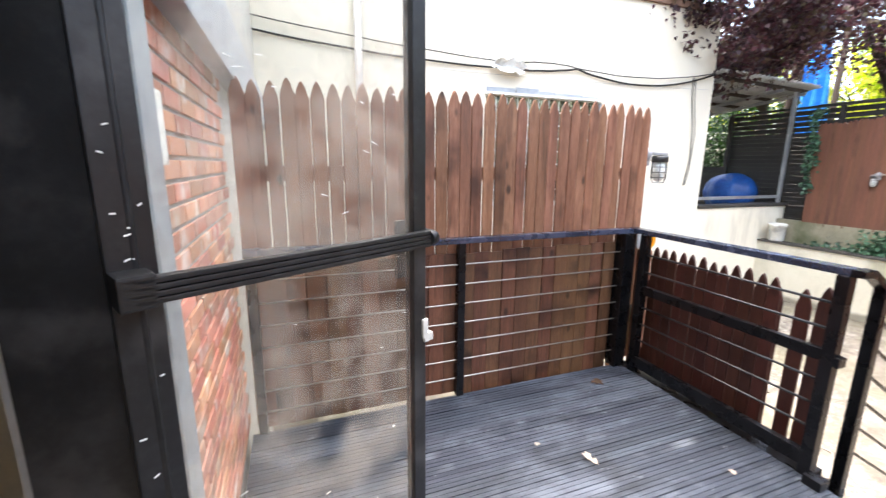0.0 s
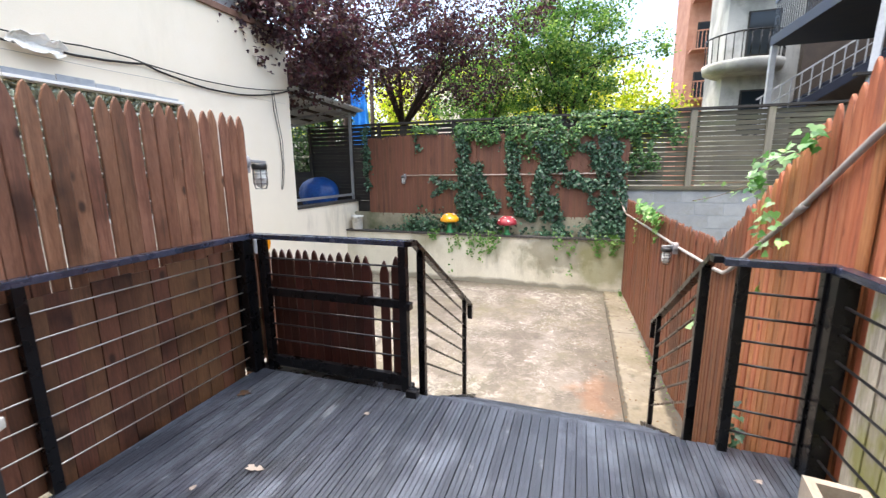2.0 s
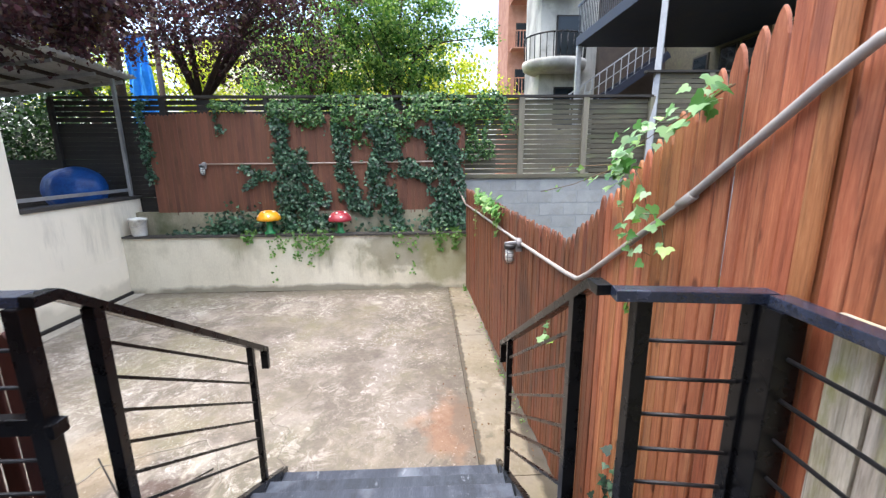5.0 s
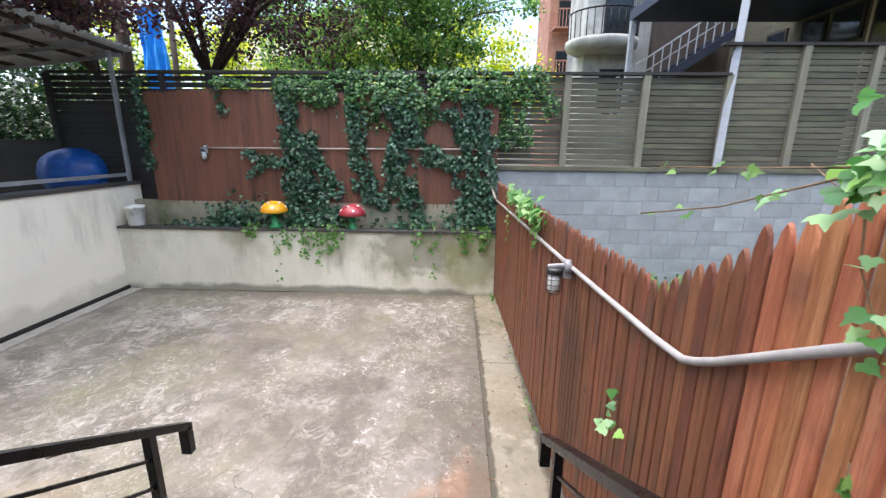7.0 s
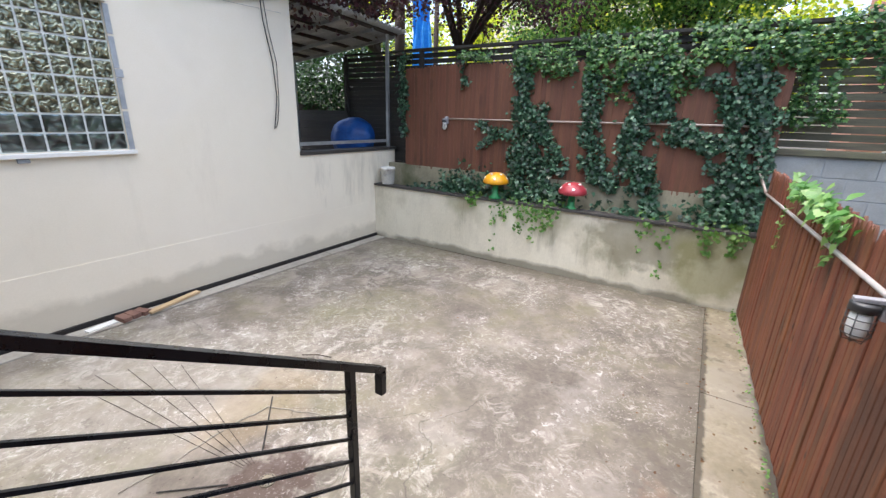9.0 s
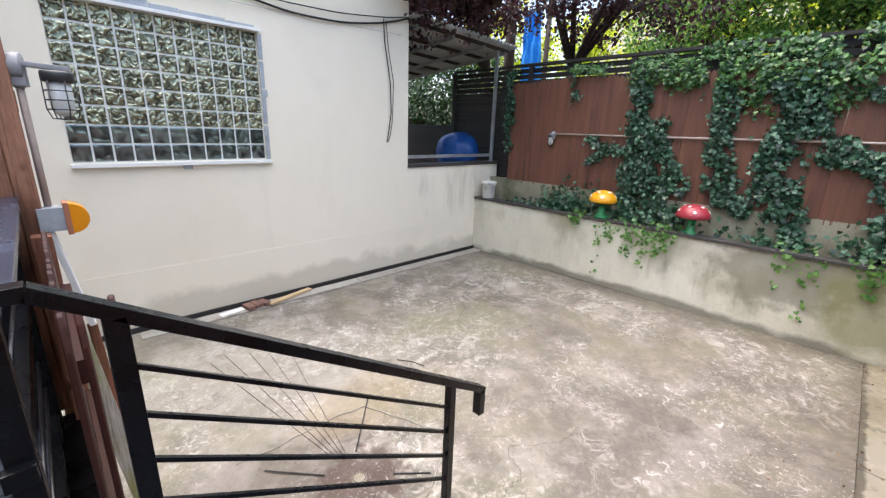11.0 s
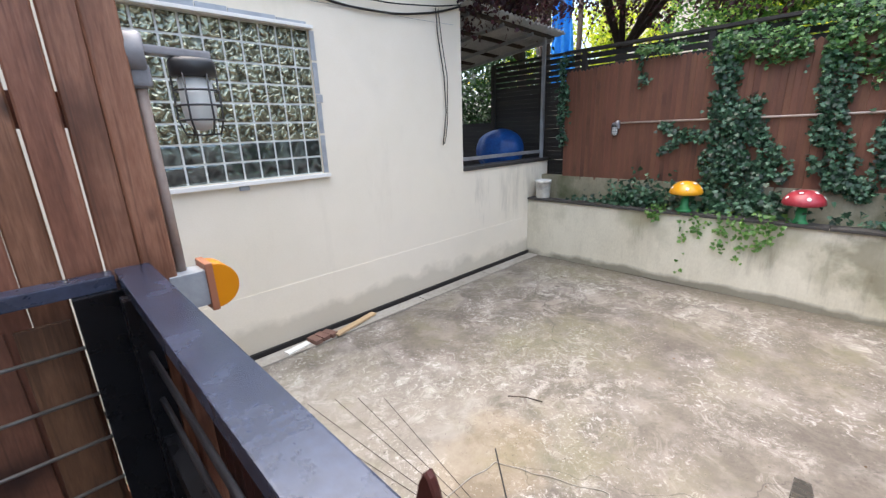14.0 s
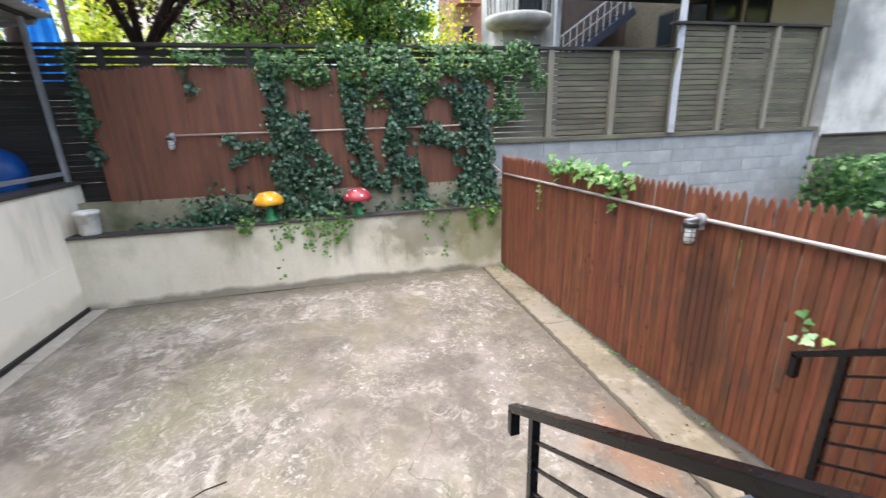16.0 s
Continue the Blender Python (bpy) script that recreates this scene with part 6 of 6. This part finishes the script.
# ---- ivy on the back fence ----
# each run of growth: from (y, z) to (y, z), half its width, thickness
RUNS = [(2.82, 2.5, 2.75, 1.6, 0.15, 1.0), (2.62, 1.65, 2.35, 0.7, 0.36, 1.0), (2.35, 0.8, 2.2, 0.0, 0.42, 1.0), (2.8, 1.0, 2.6, 0.1, 0.28, 0.8), (3.65, 1.4, 2.95, 1.15, 0.07, 0.7), (3.6, 0.95, 3.2, 1.2, 0.06, 0.5),
        (1.62, 2.2, 1.40, 0.5, 0.19, 1.0), (1.35, 0.6, 1.0, 0.4, 0.16, 0.9), (0.78, 2.35, 0.55, 1.5, 0.32, 1.0), (0.92, 1.55, 0.6, 0.4, 0.27, 1.0), (0.45, 0.45, 0.4, -0.05, 0.15, 0.8), (0.35, 1.4, -0.35, 1.15, 0.18, 1.0),
        (-0.3, 2.3, -0.72, 1.4, 0.36, 1.0), (-0.65, 1.5, -0.65, 0.5, 0.34, 1.0), (-0.7, 0.6, -0.75, -0.1, 0.38, 1.0), (5.48, 2.75, 5.4, 1.1, 0.10, 0.7), (4.0, 2.5, 3.95, 2.05, 0.05, 0.5)]
TOPS = [(3.0, 2.48, 1.6, 2.32, 0.24, 0.9), (1.7, 2.32, 0.0, 2.25, 0.34, 0.9), (0.0, 2.45, -1.2, 2.4, 0.24, 1.0), (4.15, 2.62, 3.4, 2.55, 0.09, 0.7), (2.1, 2.7, -1.9, 2.78, 0.10, 0.9), (1.2, 2.05, 1.0, 1.75, 0.10, 0.5),
        (-1.2, 2.7, -1.35, 1.5, 0.30, 0.8), (-1.6, 2.72, -2.0, 2.1, 0.22, 0.45)]


def grow(runs, per):
    """Leaf places along the runs, thinner at their ragged edges."""
    out = []
    for k, (y0, z0, y1, z1, w, dens) in enumerate(runs):
        ln = math.hypot(y1 - y0, z1 - z0)
        for _ in range(int(per * dens * (ln + 0.25) * (2 * w + 0.05))):
            u, s_ = nrg.random(), nrg.uniform(-1, 1)
            y_, z_ = y0 + (y1 - y0) * u, z0 + (z1 - z0) * u
            ragged = w * (0.88 + 0.75 * noise.noise((k * 3.1, u * ln * 3.2, s_ > 0)))
            ty, tz = -(z1 - z0) / ln, (y1 - y0) / ln
            y_, z_ = y_ + ty * s_ * ragged + nrg.normal() * 0.03, z_ + tz * s_ * ragged + nrg.normal() * 0.03
            if noise.noise((y_ * 4.2, z_ * 3.4, 7)) < -0.34 or z_ < -0.15:
                continue
            back = (BACK if y_ > -1.02 else SLAT - 0.06) if z_ < 2.62 else SLAT - 0.05
            out.append((back - 0.03 - abs(nrg.normal()) * 0.075 * (1.2 - 0.6 * abs(s_)), y_, z_))
    return out


pts = grow(RUNS, 1450)
tagged(new("ivy", leaves("ivy", pts, nrg.uniform(0.036, 0.07, len(pts)), M_ivy, (-1.0, 0, 0.5), 0.55, IVY, 0.6)), "dark green ivy climbing over the back fence", "ivy", "", "stuff")
pts = grow(TOPS, 1250)
tagged(new("ivy_top", leaves("ivy_top", pts, nrg.uniform(0.035, 0.066, len(pts)), M_ivymid, (-0.8, 0, 0.7), 0.6, IVY, 0.5)), "fresh green vine growing along the fence top", "ivy", "", "stuff")
st = bmesh.new()
for k, (y0, z0, y1, z1, w, dens) in enumerate(RUNS[:15]):
    for q in range(2):
        o = rng.uniform(-0.6, 0.6) * w
        tube(st, [(BACK - 0.028, y0 + (y1 - y0) * u + o + 0.05 * noise.noise((k, q, u * 4)), z0 + (z1 - z0) * u) for u in np.linspace(0, 1, 7)], 0.006, 5)
tagged(part("ivy_stems", st, M_bark), "thin brown ivy stems clinging to the back fence", "ivy stems", "", "stuff")
pts = []
for yc, n_, zl in ((2.45, 60, -0.55), (2.2, 60, -0.62), (2.0, 50, -0.4), (2.75, 34, -0.35), (0.42, 34, -0.75), (0.12, 34, -0.9), (-0.45, 60, -0.35), (-0.75, 90, -0.3), (1.85, 40, -0.3), (3.4, 60, -0.12), (2.95, 26, -0.95)):
    for _ in range(n_):
        z_ = nrg.uniform(zl, 0.12) if nrg.random() < 0.5 else nrg.uniform(zl * 0.4, 0.15)
        sw = 0.085 * (1 - 0.65 * max(0, -z_) / -zl)
        pts.append((PLANT - 0.03 - abs(nrg.normal()) * 0.03 - (0.05 if z_ > -0.02 else 0) + (nrg.uniform(0, 0.4) if z_ > 0.03 else 0), yc + nrg.normal() * sw, z_))
tagged(new("trailing_vine", leaves("trailing_vine", pts, nrg.uniform(0.035, 0.065, len(pts)), M_trail, (-1.0, 0, 0.3), 0.5, IVY, 0.7)), "pale green vine trailing over the planter edge", "vine", "", "stuff")
pts = [(PLANT + 0.25 + nrg.normal() * 0.09, yc + nrg.normal() * s_, 0.02 + abs(nrg.normal()) * h_) for yc, s_, h_, n_ in ((3.75, 0.3, 0.2, 520), (4.0, 0.15, 0.12, 150), (2.4, 0.35, 0.2, 420), (0.6, 0.35, 0.1, 120), (-0.6, 0.3, 0.2, 380), (4.6, 0.3, 0.04, 90)) for _ in range(n_)]
tagged(new("planter_shrub", leaves("planter_shrub", pts, nrg.uniform(0.05, 0.09, len(pts)), M_ivy, (-0.7, 0, 0.7), 0.6, IVY, 0.5)), "low dark leafy plants in the planter", "plants", "", "stuff")

# ---- vines on the cedar fence ----
def vine(name, spine, n, spread, size, m, label, seed, facing=(-0.3, 0.8, 0.9)):
    """A woody stem with leaves along it, in one plant."""
    t = thing(name, spine[0], label, "vine", "fence vines")
    sub("stem", tube(bmesh.new(), spine, [0.0035] + [0.002] * (len(spine) - 1), 6), M_vinestem, t)
    ps = [Vector(p) for p in spine]
    rr = random.Random(seed)
    out = []
    for _ in range(n):
        k = rr.randrange(len(ps) - 1)
        c_ = ps[k].lerp(ps[k + 1], rr.random())
        out.append((c_.x + rr.gauss(0, spread), c_.y + abs(rr.gauss(0, spread * 0.5)), c_.z + rr.gauss(0, spread * 0.7)))
    ob = new("foliage", leaves("foliage", out, np.array([rr.uniform(0.45, 1.05) * size for _ in out]), m, facing, 0.5, BROAD, 0.5))
    ob.parent = t
    ob.matrix_parent_inverse = wp(t)
    return t


F = fence_y


def fv(*rows):
    """A spine along the cedar fence from (x, off the fence, z)."""
    return [(x_, F(x_) + o, z_) for x_, o, z_ in rows]


vine("ivy_vine", fv((2.45, 0.06, 1.74), (2.62, 0.09, 1.67), (2.8, 0.11, 1.60), (2.95, 0.13, 1.54), (3.1, 0.12, 1.46)), 50, 0.055, 0.066, M_vine, "fresh green ivy hanging over the cedar fence", 1)
vine("ivy_vine", fv((3.02, 0.1, 1.47), (3.08, 0.12, 1.40), (3.2, 0.12, 1.47)), 14, 0.045, 0.075, M_vine, "broad-leaved ivy tuft on the cedar fence", 11)
vine("ivy_vine", fv((3.07, 0.1, 1.38), (3.05, 0.1, 1.26), (3.0, 0.1, 1.17), (2.95, 0.09, 1.1), (2.88, 0.09, 1.08), (2.8, 0.08, 1.07)), 13, 0.03, 0.05, M_vine, "fresh green ivy strand on the cedar fence", 2)
vine("ivy_vine", fv((2.96, 0.1, 1.46), (2.88, 0.11, 1.40), (2.83, 0.12, 1.36), (2.81, 0.11, 1.29)), 6, 0.035, 0.052, M_vine, "bare woody ivy stem with few leaves on the cedar fence", 3)
vine("ivy_vine", fv((2.85, 0.12, 1.26), (2.78, 0.13, 1.26), (2.70, 0.13, 1.27)), 9, 0.03, 0.06, M_vine, "ivy tuft before the grey conduit", 12)
vine("ivy_vine", fv((2.69, 0.11, 1.22), (2.67, 0.1, 1.13)), 4, 0.02, 0.058, M_vine, "small ivy sprig on the cedar fence", 13)
vine("ivy_vine", fv((3.05, 0.12, 1.47), (3.2, 0.25, 1.46), (3.45, 0.34, 1.45)), 7, 0.02, 0.034, M_trail, "thin ivy runner reaching off the fence", 4)
vine("ivy_vine", fv((3.1, 0.12, 1.45), (3.25, 0.28, 1.36), (3.45, 0.38, 1.31)), 5, 0.02, 0.03, M_trail, "thin ivy runner reaching off the fence", 14)
vine("ivy_vine", fv((4.18, 0.03, 0.18), (4.12, 0.05, 0.1), (4.2, 0.05, 0.02)), 9, 0.045, 0.07, M_vine, "small ivy sprig through the cedar fence", 5)
vine("ivy_vine", fv((3.02, 0.04, 0.8), (3.0, 0.05, 0.72)), 4, 0.02, 0.04, M_trail, "tiny ivy sprig through the cedar fence", 6)
vine("ivy_vine", fv((2.98, 0.05, -0.15), (3.0, 0.05, -0.35), (2.95, 0.08, -0.55)), 26, 0.06, 0.06, M_ivy, "ivy growing at the foot of the cedar fence", 7)
vine("ivy_vine", [(7.6, F(7.6) + 0.04, 0.9), (7.0, F(7.0) + 0.05, 0.92), (6.4, F(6.4) + 0.05, 0.90), (6.0, F(6.0) + 0.04, 0.86)], 190, 0.09, 0.085, M_ivylight, "bright green vine clump on top of the cedar fence", 8)
vine("ivy_vine", [(7.9, F(7.9) + 0.03, 0.7), (7.85, F(7.85) + 0.04, 0.4), (7.9, F(7.9) + 0.04, 0.2)], 24, 0.03, 0.045, M_trail, "thin trailing vine on the cedar fence", 9)
vine("ivy_vine", [(6.3, F(6.3) + 0.03, 0.8), (6.25, F(6.25) + 0.04, 0.6), (6.28, F(6.28) + 0.04, 0.5)], 16, 0.03, 0.06, M_trail, "thin trailing vine on the cedar fence", 10)

weeds = np.stack([nrg.uniform(8.3, 9.95, 3500), nrg.uniform(-6.5, -2.0, 3500), GZ + abs(nrg.normal(size=3500)) * 0.16], 1)
tagged(new("weeds", leaves("weeds", weeds, nrg.uniform(0.05, 0.1, 3500), M_leafgreen, (-0.2, 0.2, 0.9), 0.6)), "bright green weeds on the ground below the block wall", "weeds", "", "stuff")

ph = thing("pale_house", (27.0, 6.0, GZ), "pale pinkish house far behind the trees", "house")
sub("wall", box(bmesh.new(), 27, 33, 2.0, 13.0, GZ, 8.0), M_palewall, ph)
sub("roof", box(bmesh.new(), 26.8, 33.2, 1.8, 13.2, 8.0, 8.4, 0.02), M_slatdark, ph)
for y_ in (3.2, 6.2, 9.2):
    for z_ in (1.8, 4.8):
        window(ph, 27, y_, y_ + 1.1, z_, z_ + 1.6)

# ---- fallen leaves and grit ----
def litter(name, places, size, m, label, kind=""):
    for (x_, y_, z_) in places:
        me = leaves(name, [(0, 0, 0)], [size * rng.uniform(0.8, 1.2)], m, (0, 0, 1), 0.12, IVY, 0.0)
        ob = new(name, me)
        ob.location = (x_, y_, z_ + 0.008)
        tagged(ob, label, "leaf", "fallen leaves")


litter("fallen_leaf", [(1.295, 1.55, 0.0)], 0.075, M_pale, "pale curled dead leaf on the deck")
litter("fallen_leaf", [(1.886, 2.22, 0.0)], 0.09, M_dead, "brown dead leaf on the deck")
litter("fallen_leaf", [(0.95, 0.98, 0.0), (1.12, 0.86, 0.0)], 0.055, M_deadred, "small red dead leaf on the deck")
litter("fallen_leaf", [(1.927, 1.229, 0.0), (2.0, -0.96, 0.0), (1.1, 1.75, 0.0), (0.9, 1.35, 0.0)], 0.035, M_pale, "tiny pale scrap on the deck")
lit = np.stack([nrg.uniform(4.2, 9.3, 240), nrg.uniform(-1.1, 5.5, 240), np.full(240, YARD + 0.018)], 1)
lit[:70, 1] = nrg.uniform(-1.15, -0.3, 70)
lit[70:130, 1] = -0.61 + nrg.normal(size=60) * 0.03
lit[130:190, 1] = -1.29 + 0.0405 * (lit[130:190, 0] - 2.0) + 0.05 + abs(nrg.normal(size=60)) * 0.03
tagged(new("leaf_litter", leaves("leaf_litter", lit, nrg.uniform(0.012, 0.032, 240), M_dead, (0, 0, 1), 0.2, LEAF, 0.0)), "scattered dead leaves and grit on the concrete", "leaf litter", "", "stuff")
foot = np.stack([np.where(nrg.random(160) < 0.4, nrg.normal(9.15, 0.08, 160), nrg.uniform(4.5, 9.3, 160)), np.zeros(160), YARD + 0.02 + abs(nrg.normal(size=160)) * 0.03], 1)
foot[:, 1] = -1.29 + 0.0405 * (foot[:, 0] - 2.0) + 0.03 + abs(nrg.normal(size=160)) * 0.025
tagged(new("foot_weeds", leaves("foot_weeds", foot, nrg.uniform(0.015, 0.035, 160), M_trail, (0, 0.4, 0.9), 0.5)), "tiny weeds along the foot of the cedar fence", "weeds", "", "stuff")
tw = tagged(part("twig", tube(bmesh.new(), [(5.05, 3.2, YARD + 0.02), (5.15, 3.05, YARD + 0.025), (5.2, 2.9, YARD + 0.02)], 0.006, 6), M_bark), "thin dry twig on the concrete", "twig")
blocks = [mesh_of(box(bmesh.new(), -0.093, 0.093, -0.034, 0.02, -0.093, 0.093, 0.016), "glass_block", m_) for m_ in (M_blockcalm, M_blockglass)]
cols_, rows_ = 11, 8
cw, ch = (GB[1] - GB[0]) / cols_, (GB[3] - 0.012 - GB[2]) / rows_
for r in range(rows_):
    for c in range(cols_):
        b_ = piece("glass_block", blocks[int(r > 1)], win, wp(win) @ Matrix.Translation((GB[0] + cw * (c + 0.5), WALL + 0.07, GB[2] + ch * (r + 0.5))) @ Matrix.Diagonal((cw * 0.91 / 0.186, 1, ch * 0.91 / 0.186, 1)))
